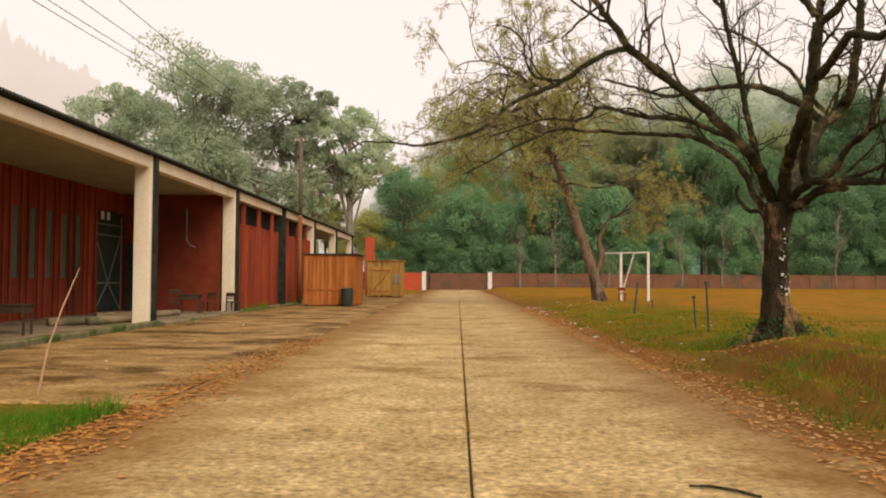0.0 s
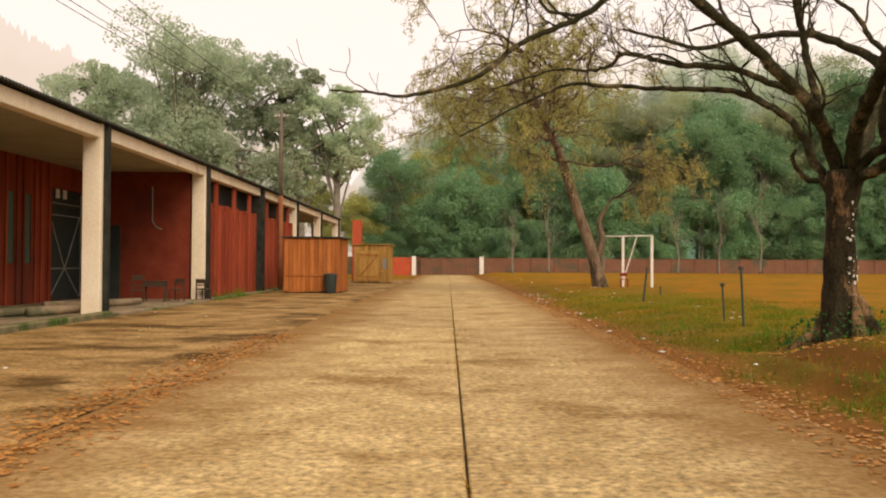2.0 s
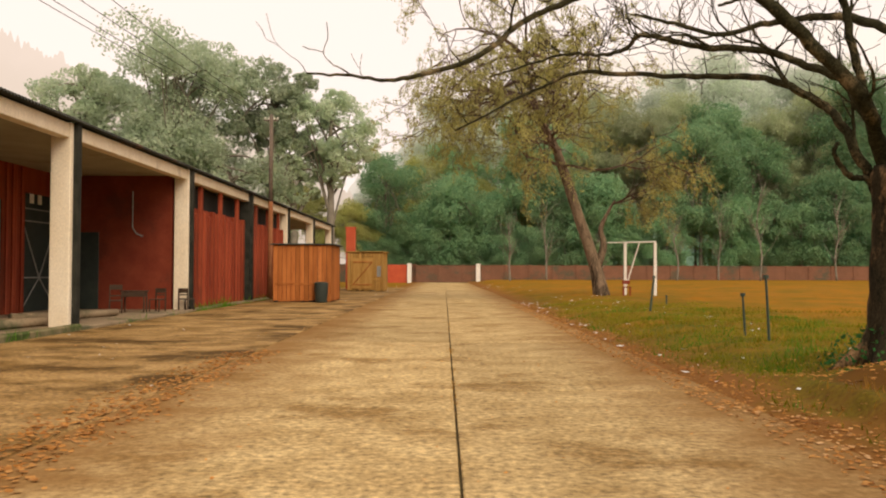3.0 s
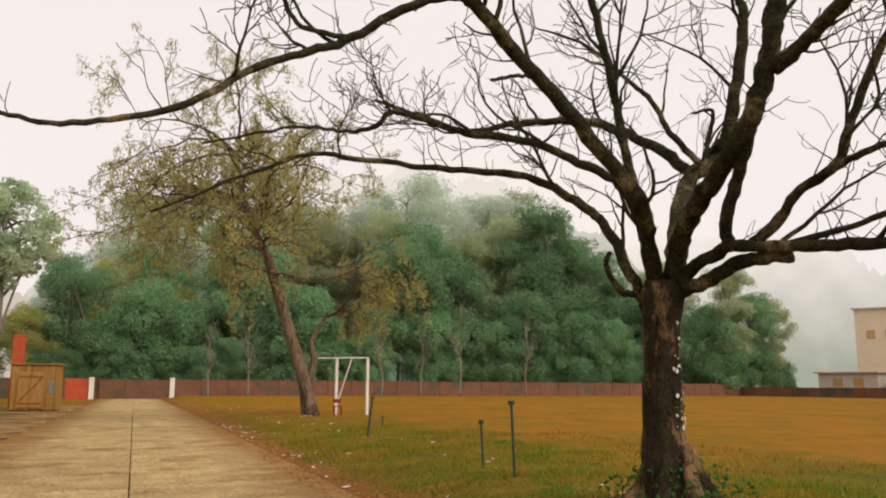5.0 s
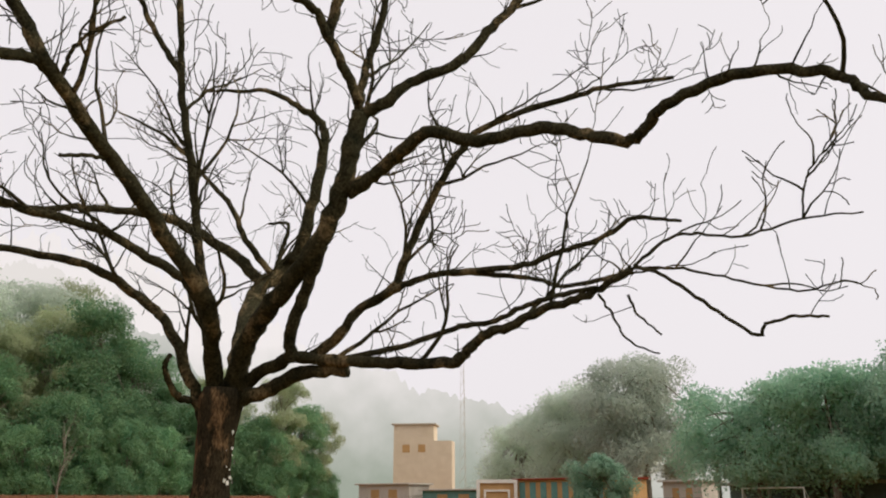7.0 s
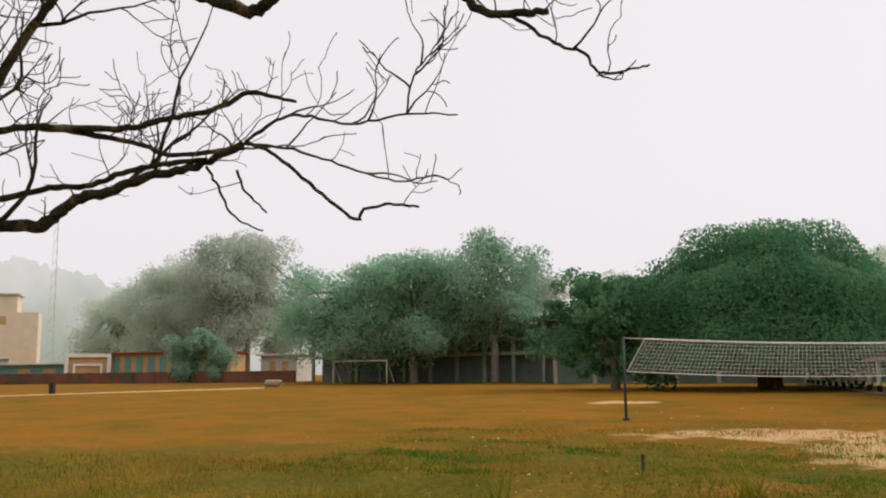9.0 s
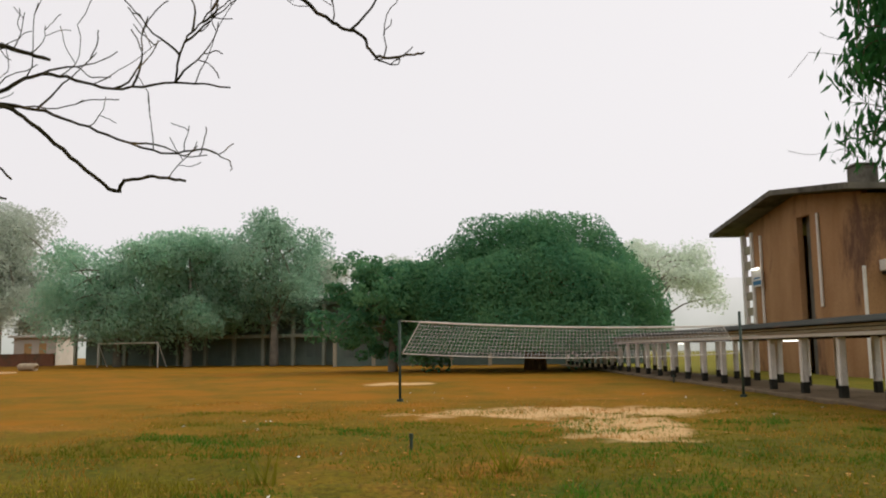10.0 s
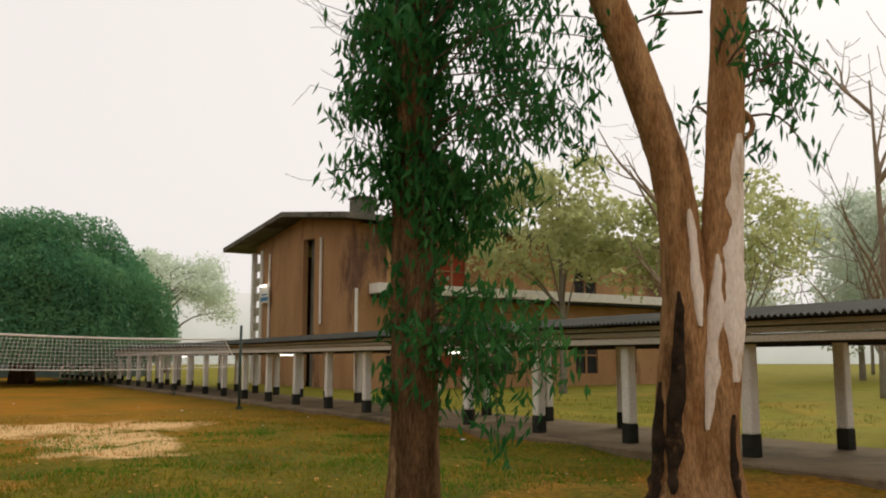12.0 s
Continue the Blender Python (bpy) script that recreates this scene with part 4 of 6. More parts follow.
def bare_tree():
    """The wide bare tree between road and field: trunk, big limbs by their bends, twigs grown on them."""
    x, y = 6.25, 16.55
    t = thing("bare_tree", (x, y, height(x, y) - 0.05), "wide leafless tree with dark mossy limbs", "tree")
    z0 = height(x, y) - 0.05
    rng = random.Random(5)
    g = Geo()
    line = curve([(-0.05, 0, 0), (-0.08, 0.02, 0.5), (-0.06, 0.05, 1.3), (-0.05, 0.04, 2.05), (-0.05, 0.0, 2.75)], 5)
    rad = [0.48, 0.42, 0.36, 0.32, 0.30, 0.28, 0.27, 0.26, 0.25, 0.24, 0.235, 0.23, 0.225, 0.225, 0.22, 0.22, 0.225, 0.23, 0.24, 0.24, 0.20]
    g.tube(line, rad, 16, lump=0.14, rng=rng)
    for a in range(7):
        an = a * 0.9 + 0.3
        q = Vector((math.cos(an), math.sin(an), 0))
        g.tube([q * 0.95 + Vector((0, 0, -0.22)), q * 0.62 + Vector((0, 0, -0.02)), q * 0.36 + Vector((0, 0, 0.2)), q * 0.2 + Vector((0, 0, 0.75))], [0.05, 0.11, 0.14, 0.06], 8, lump=0.2, rng=rng)
    trunk = part("trunk", g, TRUNKBARK, t, "dark trunk with bare tan patches", True)
    tips = []

    def limb(name, pts, r0, r1, twiggy=1.0):
        """A limb through its bends, with side branches and twigs towards its end."""
        pts = [Vector((a, b, c - z0)) for a, b, c in pts]
        if pts[0].z < 2.9 and pts[0].xy.length < 0.6:
            pts.insert(0, Vector((pts[0].x * 0.3 - 0.04, pts[0].y * 0.3, pts[0].z - 0.75)))
        line = curve(pts, 6)
        n = len(line)
        k = 0.05 * r0 + 0.009
        for q in line[2:-1]:
            q += Vector((rng.uniform(-1, 1), rng.uniform(-1, 1), rng.uniform(-1, 1))) * k
        lr = [0.9 * r1 + (0.70 * r0 - 0.9 * r1) * (1 - i / (n - 1)) ** 0.85 for i in range(n)]
        ob = part(name, Geo().tube(line, lr, 10 if r0 > 0.05 else 7, lump=0.26, rng=rng), BARK, t, "", True)
        tw = Geo()
        step = 0.0
        for i in range(1, n):
            step += (line[i] - line[i - 1]).length
            if i / (n - 1) < 0.2 or step < 0.11:
                continue
            step = 0.0
            d = (line[i] - line[i - 1]).normalized()
            side = d.cross(Vector((rng.uniform(-1, 1), rng.uniform(-1, 1), rng.uniform(-1, 1)))).normalized()
            side.z = abs(side.z) * 0.8 + 0.1 if line[i].z < 4.5 else side.z * 0.7 + 0.3
            luck = rng.random()
            if luck < 0.21 * twiggy:
                br = Geo()
                grow(br, line[i], d * 0.7 + side * 0.8, rng.uniform(0.6, 1.1) * min(1.9, 0.35 + 28 * lr[i]), max(0.011, min(0.03, lr[i] * 0.5)), 2 if lr[i] > 0.022 else 1, rng, tips, 6, 0.31, 0.06, (3, 5) if lr[i] > 0.022 else (1, 2), 0.5, 9, 0.0052)
                part("side_branch", br, BARK, ob)
            elif luck < 0.60 * twiggy:
                grow(tw, line[i], d * 0.4 + side, rng.uniform(0.25, 0.75), max(0.007, min(0.012, lr[i] * 0.3)), 1, rng, tips, 4, 0.34, 0.08, (1, 3), 0.6, 6, 0.0042)
        if tw.v:
            tagged(part("twig", tw, BARK, ob, "tangle of fine bare twigs"), kind="stuff")

    limb("limb", ((-0.01, 0.14, 2.88), (-0.35, -0.21, 3.45), (-0.75, -0.64, 3.84), (-1.46, -0.77, 4.54), (-2.22, -0.95, 5.11), (-3.08, -1.28, 5.63), (-3.39, -1.28, 6.07), (-3.65, -1.18, 6.45), (-3.99, -1.09, 7.04)), 0.165, 0.05)
    limb("limb", ((-3.08, -1.28, 5.63), (-3.29, -1.3, 5.69), (-3.75, -1.23, 5.54), (-4.3, -1.03, 5.18), (-4.71, -0.98, 5), (-5.29, -0.9, 4.75), (-5.75, -1.3, 4.28), (-6.39, -1.21, 4.04), (-6.98, -1.21, 3.94), (-7.44, -1.27, 3.97), (-7.98, -1.37, 3.98)), 0.085, 0.014, 0.7)
    limb("branch", ((-4.3, -1.03, 5.18), (-4.8, -0.96, 5.25), (-4.99, -0.96, 5.55), (-5.07, -1.02, 5.91), (-5.29, -1.01, 6.14), (-5.57, -0.92, 6.24)), 0.04, 0.012)
    limb("limb", ((-0.08, 0.21, 2.71), (-0.34, 0.21, 3.11), (-0.58, 0.36, 3.72), (-0.8, 0.65, 4.08), (-1.25, 0.91, 4.41), (-1.76, 1.22, 4.56), (-2.58, 1.73, 4.68), (-3.65, 2.1, 4.82), (-4.11, 2.19, 4.83), (-4.79, 2.26, 4.55), (-6.1, 1.72, 3.79)), 0.115, 0.016)
    limb("limb", ((-0.51, -0.38, 3.59), (-0.85, -0.4, 4.1), (-1.3, -0.22, 4.38), (-1.77, 0.06, 4.65), (-2.52, 0.35, 4.78), (-3.01, 0.48, 4.92), (-3.39, 0.57, 5.01), (-3.6, 0.79, 4.85), (-3.9, 0.88, 4.8), (-4.47, 1.08, 4.85), (-5.6, 0.74, 4.43)), 0.09, 0.014)
    limb("limb", ((-0.4, -0.18, 3.49), (-0.56, -0.24, 4.17), (-0.68, -0.21, 4.7), (-0.83, -0.26, 5.41), (-1.02, -0.26, 6.17), (-1.13, -0.27, 6.77), (-1.31, -0.44, 7.41), (-1.48, -0.56, 8.27)), 0.09, 0.038)
    limb("branch", ((-1.13, -0.26, 6.75), (-1.41, -0.19, 7.12), (-1.7, -0.17, 7.53), (-1.95, -0.15, 7.86), (-2.19, -0.11, 8.33)), 0.055, 0.028)
    limb("limb", ((1.41, 1.31, 4.88), (1.08, 1.76, 5.38), (0.54, 2.33, 5.81), (0.07, 2.78, 5.95), (-0.58, 3.33, 5.99), (-1.15, 3.71, 5.91), (-1.96, 4.02, 6.2), (-2.65, 4.24, 6.45)), 0.125, 0.025)
    limb("branch", ((1.53, 1.19, 4.96), (1.11, 1.33, 5.46), (0.82, 1.36, 5.92), (0.47, 1.45, 6.24), (-0.07, 1.66, 6.78), (-0.7, 1.98, 7.07)), 0.075, 0.016)
    limb("limb", ((0.13, 0.05, 2.85), (-0, -0.32, 3.4), (-0.11, -0.83, 3.8), (-0.21, -1.34, 4.04), (-0.28, -1.96, 4.42), (-0.28, -2.31, 4.92), (-0.32, -2.48, 5.31), (-0.31, -2.62, 5.78)), 0.18, 0.105, 0.2)
    limb("limb", ((0.26, 0.18, 3.01), (0.78, 0.76, 3.93), (1.29, 1.19, 4.7), (1.75, 1.25, 5.08), (1.88, 1.01, 5.43), (1.87, 0.72, 6.18), (1.89, 0.56, 6.98), (1.82, 0.56, 7.35), (1.56, 0.76, 7.6), (1.08, 1.01, 7.78), (0.41, 1.63, 7.75)), 0.22, 0.02, 0.7)
    limb("branch", ((1.62, 1.23, 5.03), (1.68, 1.18, 5.43), (1.67, 1.05, 5.77), (1.43, 1.24, 5.77)), 0.06, 0.02)
    limb("limb", ((0.09, -1.12, 3.26), (-0.04, -1.28, 3.59), (-0.12, -1.59, 3.97), (-0.24, -1.98, 4.41)), 0.1, 0.085, 0)
    limb("limb", ((-0.3, -2.61, 5.75), (-0.16, -2.84, 5.88), (0.01, -3.03, 6.12), (0.36, -3.46, 6.37), (0.58, -3.7, 6.74), (0.78, -3.95, 7.1), (1, -4.12, 7.52)), 0.1, 0.045)
    limb("limb", ((-0.28, -2.55, 5.63), (-0.28, -2.6, 6.15), (-0.21, -2.7, 6.62), (-0.21, -2.91, 7.23), (-0.16, -2.99, 7.79)), 0.075, 0.035)
    limb("limb", ((-0.36, -2.64, 5.87), (-0.58, -2.65, 6.17), (-0.83, -2.64, 6.47), (-1.01, -2.66, 6.67), (-1.33, -2.61, 6.75), (-1.6, -2.47, 6.83), (-2.34, -2.1, 6.77), (-3.29, -1.68, 6.64), (-3.87, -1.4, 6.33), (-4.35, -1.05, 5.95)), 0.085, 0.016)
    limb("branch", ((-0.81, -2.64, 6.44), (-0.81, -2.73, 6.74), (-0.78, -2.85, 7.04), (-0.73, -2.92, 7.59)), 0.065, 0.035)
    limb("limb", ((-0.22, -2.37, 4.92), (-0.17, -2.79, 5.08), (-0.18, -3.18, 5.23), (-0.19, -3.55, 5.31), (0, -4, 5.15), (0.18, -4.63, 5.15), (0.25, -5.02, 5.01), (0.33, -5.46, 4.83), (0.29, -5.69, 4.9), (0.22, -5.9, 4.99), (0.22, -6.52, 5.08), (0.35, -7.1, 4.96), (0.37, -7.35, 4.8), (0.38, -7.48, 4.61), (0.3, -7.82, 4.5), (0.25, -8.07, 4.47)), 0.11, 0.03, 0.7)
    limb("branch", ((0.3, -7.77, 4.49), (0.34, -8.1, 4.25), (0.4, -8.33, 4.15), (0.42, -8.43, 3.99), (0.38, -8.65, 3.97), (0.37, -8.82, 4)), 0.022, 0.009)
    limb("limb", ((0.12, 0.12, 2.79), (0.28, -0.45, 2.98), (0.35, -0.92, 3.14), (0.47, -1.3, 3.18), (0.57, -1.58, 3.15)), 0.15, 0.075, 0)
    limb("limb", ((0.2, -0.15, 3.07), (0.24, -0.73, 3.29), (0.27, -1.03, 3.34), (0.48, -1.59, 3.26), (0.65, -2.31, 3.18), (0.67, -3.07, 3.11), (0.69, -3.28, 3.21), (0.7, -3.49, 3.34), (0.72, -3.88, 3.43), (0.74, -4.31, 3.54), (0.74, -4.72, 3.59), (0.68, -5.23, 3.75)), 0.12, 0.035, 0.7)
    limb("branch", ((0.5, -1.62, 3.29), (0.72, -2.43, 3.39), (0.79, -3, 3.5), (0.88, -3.44, 3.52), (0.81, -3.9, 3.6), (0.75, -4.38, 3.64), (0.69, -4.86, 3.63)), 0.05, 0.026, 0.7)
    limb("limb", ((0.37, -1.17, 3.33), (0.47, -1.52, 3.56), (0.54, -1.8, 3.86), (0.69, -2.17, 4.07), (0.74, -2.38, 4.5), (0.79, -2.79, 5.2), (0.85, -3.1, 5.59), (0.94, -3.37, 5.81), (1.28, -4.21, 6.01), (1.41, -4.71, 6.04), (1.63, -5.37, 6.02)), 0.095, 0.022)
    limb("limb", ((0.58, -1.86, 3.91), (0.64, -2.4, 4.05), (0.68, -2.77, 4.11), (0.78, -3.37, 4.08), (0.86, -3.99, 4.06), (0.85, -4.38, 4.12), (0.83, -4.74, 4.13), (0.8, -5.2, 4.26), (0.72, -5.37, 4.22), (0.79, -5.7, 4.13)), 0.06, 0.016)
    limb("branch", ((0.68, -2.77, 4.11), (0.79, -3.21, 4.08), (0.96, -3.9, 3.94), (0.87, -4.43, 3.75), (0.69, -5.23, 3.71)), 0.042, 0.022)
    limb("branch", ((0.69, -5.25, 3.77), (0.67, -5.57, 3.61), (0.79, -5.9, 3.31), (0.87, -6.24, 3.03), (0.88, -6.32, 3.12), (0.95, -6.53, 3.16), (1.03, -6.78, 3.14)), 0.026, 0.013, 0.2)
    limb("branch", ((0.69, -5.25, 3.77), (0.68, -5.56, 3.93), (0.68, -5.83, 3.96), (0.77, -6.23, 3.87), (0.81, -6.74, 3.93), (0.84, -7.19, 3.89)), 0.024, 0.008)
    limb("branch", ((0.81, -6.74, 3.93), (0.74, -6.8, 4.19), (0.72, -6.9, 4.33), (0.69, -7.06, 4.5), (0.65, -7.2, 4.7)), 0.014, 0.006)
    limb("branch", ((0.68, -5.23, 3.75), (0.81, -5.67, 3.69), (0.9, -6.07, 3.55), (1.02, -6.57, 3.39), (1.01, -6.91, 3.41)), 0.02, 0.008)
    limb("branch", ((0.71, -5.16, 3.52), (0.78, -5.2, 3.35), (0.82, -5.41, 3.13)), 0.018, 0.01, 0.2)
    limb("branch", ((0.66, -4.88, 3.56), (0.68, -5.02, 3.32), (0.78, -5.11, 3.1), (0.83, -5.37, 2.97)), 0.018, 0.009, 0.4)
    limb("stub", ((-0.23, 0.18, 2.8), (-0.53, 0.12, 2.88), (-0.69, 0.08, 3.03), (-0.82, 0.02, 3.19), (-0.79, -0.03, 3.35)), 0.075, 0.03, 0)
    limb("stub", ((-2.22, -0.94, 5.08), (-2.42, -0.95, 5.06), (-2.73, -0.9, 4.99)), 0.035, 0.022, 0)
    limb("branch", ((-2.96, -1.28, 5.64), (-2.97, -1.44, 5.84), (-2.89, -1.63, 6), (-2.7, -1.88, 6.15)), 0.032, 0.018, 0)
    # lichen spots on the trunk, a pale wound on one limb
    rs = np.random.RandomState(3)
    spots = []
    for _ in range(80):
        a, z = rs.uniform(-1.6, -0.2), rs.uniform(0.1, 2.4)
        r = 0.245 if z > 0.6 else 0.3
        c0 = np.array([math.cos(a) * r * 1.06 - 0.06, math.sin(a) * r * 1.06 + 0.04, z])
        e1, e2 = np.array([-math.sin(a), math.cos(a), 0]), np.array([0, 0, 1.0])
        k = 0.006 + 0.032 * rs.rand() ** 3
        spots.append([c0 + k * (math.cos(2 * math.pi * i / 6) * e1 * rs.uniform(0.6, 1.2) + math.sin(2 * math.pi * i / 6) * e2 * rs.uniform(0.6, 1.2)) for i in range(6)])
    tagged(part("lichen", cloud("lichen", np.array(spots), 6, LICHEN), None, trunk, "white lichen flecks"), kind="stuff")
    # weeds round the foot
    rs = np.random.RandomState(11)
    n = 460
    a, r = rs.uniform(0, 6.28, n), 0.35 + 0.75 * rs.rand(n) ** 1.5
    base = np.stack([x + np.cos(a) * r, y + np.sin(a) * r, np.zeros(n)], 1)
    base[:, 2] = [height(p[0], p[1]) for p in base]
    base[:, 2] += rs.uniform(0.02, 0.5, n) * (1.4 - r)
    w = tagged(new("weeds", cloud("weeds", leaf_quads(base, 0.09, 0.045, rs), 4, LEAF_EUC)), "green weeds round the tree foot", "weeds", "", "stuff")
    return t


bare_tree()


def leafy_tree(name, h, spread, base, clumps, leaves, size, bark, leaf, seed, label, lean=(0, 0), flat=0.7, trunk_r=0.25, group="", droop=0.0, loose=False):
    """A tree with a forked trunk, limbs out to clumps, and leaves in the clumps."""
    rng, rs = random.Random(seed), np.random.RandomState(seed)
    t = thing(name, (0, 0, 0), label, "tree", group)
    g = Geo()
    top = Vector((lean[0], lean[1], h * 0.62))
    stem = curve([(0, 0, -0.3), (lean[0] * 0.3 + rng.uniform(-0.2, 0.2), lean[1] * 0.3, h * 0.25), top, top + Vector((lean[0] * 0.2, lean[1] * 0.2, h * 0.25))], 4)
    g.tube(stem, [max(0.04, trunk_r * (1.25 - 1.05 * i / (len(stem) - 1))) for i in range(len(stem))], 8)
    cs = []
    for i in range(clumps):
        a = rng.uniform(0, 6.283)
        u = rng.random() ** 0.6
        zz = base + (h - base) * (0.12 + 0.8 * rng.random())
        room = math.sqrt(max(0.05, 1 - ((zz - (base + (h - base) * 0.42)) / ((h - base) * 0.62)) ** 2))
        c = Vector((lean[0] + math.cos(a) * spread * u * room, lean[1] + math.sin(a) * spread * u * room, zz))
        r = spread * rng.uniform(0.26, 0.44)
        cs.append((c, r))
        k = stem[rng.randint(len(stem) // 3, len(stem) - 1)]
        mid = k.lerp(c, 0.5) + Vector((0, 0, 0.1 * spread))
        g.tube(curve([k, mid, c], 3), [trunk_r * 0.32, trunk_r * 0.3, trunk_r * 0.26, trunk_r * 0.22, trunk_r * 0.18, trunk_r * 0.12, 0.03], 5, cap=False)
    part("trunk", g, bark, t, "", True)
    pts, out = [], []
    for c, r in cs:
        # each clump is a bunch of small tufts, thick on top, thin below
        tufts = max(5, int(9 * (r / 1.6)))
        td = unit(rs.normal(size=(tufts, 3)) + np.array([0, 0, 0.35]))
        tc = np.array(c) + td * r * rs.uniform(0.45, 0.85, (tufts, 1)) * np.array([1, 1, flat])
        per = max(6, leaves // (clumps * tufts))
        for q in tc:
            d = unit(rs.normal(size=(per, 3)) + np.array([0, 0, 0.25]))
            tr = r * (rs.uniform(0.45, 0.75) if loose else rs.uniform(0.28, 0.46))
            pts.append(q + d * tr * rs.uniform(0.35, 1.08, (per, 1)) ** 0.5 * np.array([1, 1, flat]))
            out.append(d)
    pts, out = np.concatenate(pts), np.concatenate(out)
    part("crown", cloud("crown", leaf_quads(pts, size, size * 0.62, rs, droop, None, None if loose else out), 4, leaf), None, t)
    return t


def place(src, x, y, scale=1.0, turn=0.0, z=None):
    zz = height(x, y) if z is None else z
    c = copy_thing(src, Matrix.Translation((x, y, zz)) @ Matrix.Rotation(radians(turn), 4, "Z"))
    c.scale = (scale, scale, scale * (0.92 + 0.16 * ((x * 13.7) % 1)))
    return c


rngf = random.Random(21)
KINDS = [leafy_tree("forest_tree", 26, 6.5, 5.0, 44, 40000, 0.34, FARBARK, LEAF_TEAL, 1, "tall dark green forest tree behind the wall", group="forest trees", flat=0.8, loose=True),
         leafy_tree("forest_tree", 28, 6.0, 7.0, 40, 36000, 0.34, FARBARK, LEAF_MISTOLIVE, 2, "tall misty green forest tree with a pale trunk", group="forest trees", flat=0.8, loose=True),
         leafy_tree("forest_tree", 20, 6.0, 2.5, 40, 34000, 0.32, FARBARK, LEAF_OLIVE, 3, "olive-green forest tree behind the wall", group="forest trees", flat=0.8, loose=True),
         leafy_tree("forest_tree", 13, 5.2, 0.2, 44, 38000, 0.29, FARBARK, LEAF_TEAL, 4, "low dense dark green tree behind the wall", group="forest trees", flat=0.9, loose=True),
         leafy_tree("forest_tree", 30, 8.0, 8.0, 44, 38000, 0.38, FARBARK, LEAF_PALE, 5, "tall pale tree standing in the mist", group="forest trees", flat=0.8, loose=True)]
for i, k in enumerate(KINDS):
    k.matrix_basis = Matrix.Translation((14 + 14 * i, 136 + 5 * i, 0.2))
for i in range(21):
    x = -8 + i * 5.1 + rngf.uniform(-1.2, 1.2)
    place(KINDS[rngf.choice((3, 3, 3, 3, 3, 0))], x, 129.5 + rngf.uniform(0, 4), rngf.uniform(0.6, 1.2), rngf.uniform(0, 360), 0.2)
# Rows farther back take paler leaves, so the mist sits in their colour.
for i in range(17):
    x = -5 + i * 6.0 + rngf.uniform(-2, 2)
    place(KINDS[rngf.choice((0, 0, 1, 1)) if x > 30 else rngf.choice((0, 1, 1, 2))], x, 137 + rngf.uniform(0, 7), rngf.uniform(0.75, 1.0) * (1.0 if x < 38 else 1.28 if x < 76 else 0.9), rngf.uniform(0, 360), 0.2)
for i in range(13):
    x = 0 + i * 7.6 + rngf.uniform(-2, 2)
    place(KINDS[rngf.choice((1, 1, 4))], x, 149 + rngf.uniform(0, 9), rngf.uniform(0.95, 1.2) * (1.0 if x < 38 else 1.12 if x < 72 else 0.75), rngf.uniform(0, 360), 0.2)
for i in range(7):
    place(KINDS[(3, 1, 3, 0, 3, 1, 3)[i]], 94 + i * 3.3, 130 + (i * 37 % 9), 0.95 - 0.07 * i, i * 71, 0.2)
# trees past the road's end
for x, y, k, sc in ((-14, 128, 2, 0.62), (-21, 134, 2, 0.75), (-9, 136, 2, 0.6), (-27, 126, 3, 0.9), (-2, 142, 1, 0.7), (-33, 140, 4, 0.6), (-12, 150, 4, 0.6)):
    place(KINDS[k], x, y, sc, x * 31, 0.2)

for i in range(9):
    place(KINDS[3], -12 + i * 3.4, 127.2 + (i % 3) * 1.1, 0.42 + 0.05 * (i % 4), i * 53, 0.2)

# great trees behind the hall, their leaf colour greyed for mist
for x, y, h, sp, b, cl, lv, seed in ((-28.0, 92, 26.5, 8.0, 10, 46, 17000, 31), (-38, 95, 24, 6.5, 8, 34, 11000, 32), (-18.5, 96, 24.0, 5.4, 13, 34, 9500, 33), (-12.6, 98, 22.0, 5.0, 9.5, 34, 9500, 34), (-24, 94, 15.5, 7.5, 4, 34, 10000, 35), (-36, 94, 15, 8, 4, 34, 10000, 36), (-16.5, 97, 15.5, 3.5, 9, 14, 3500, 37)):
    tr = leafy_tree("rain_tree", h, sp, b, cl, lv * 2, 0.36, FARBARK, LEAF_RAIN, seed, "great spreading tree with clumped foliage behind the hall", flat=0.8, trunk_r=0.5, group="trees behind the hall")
    tr.matrix_basis = Matrix.Translation((x, y, 0))


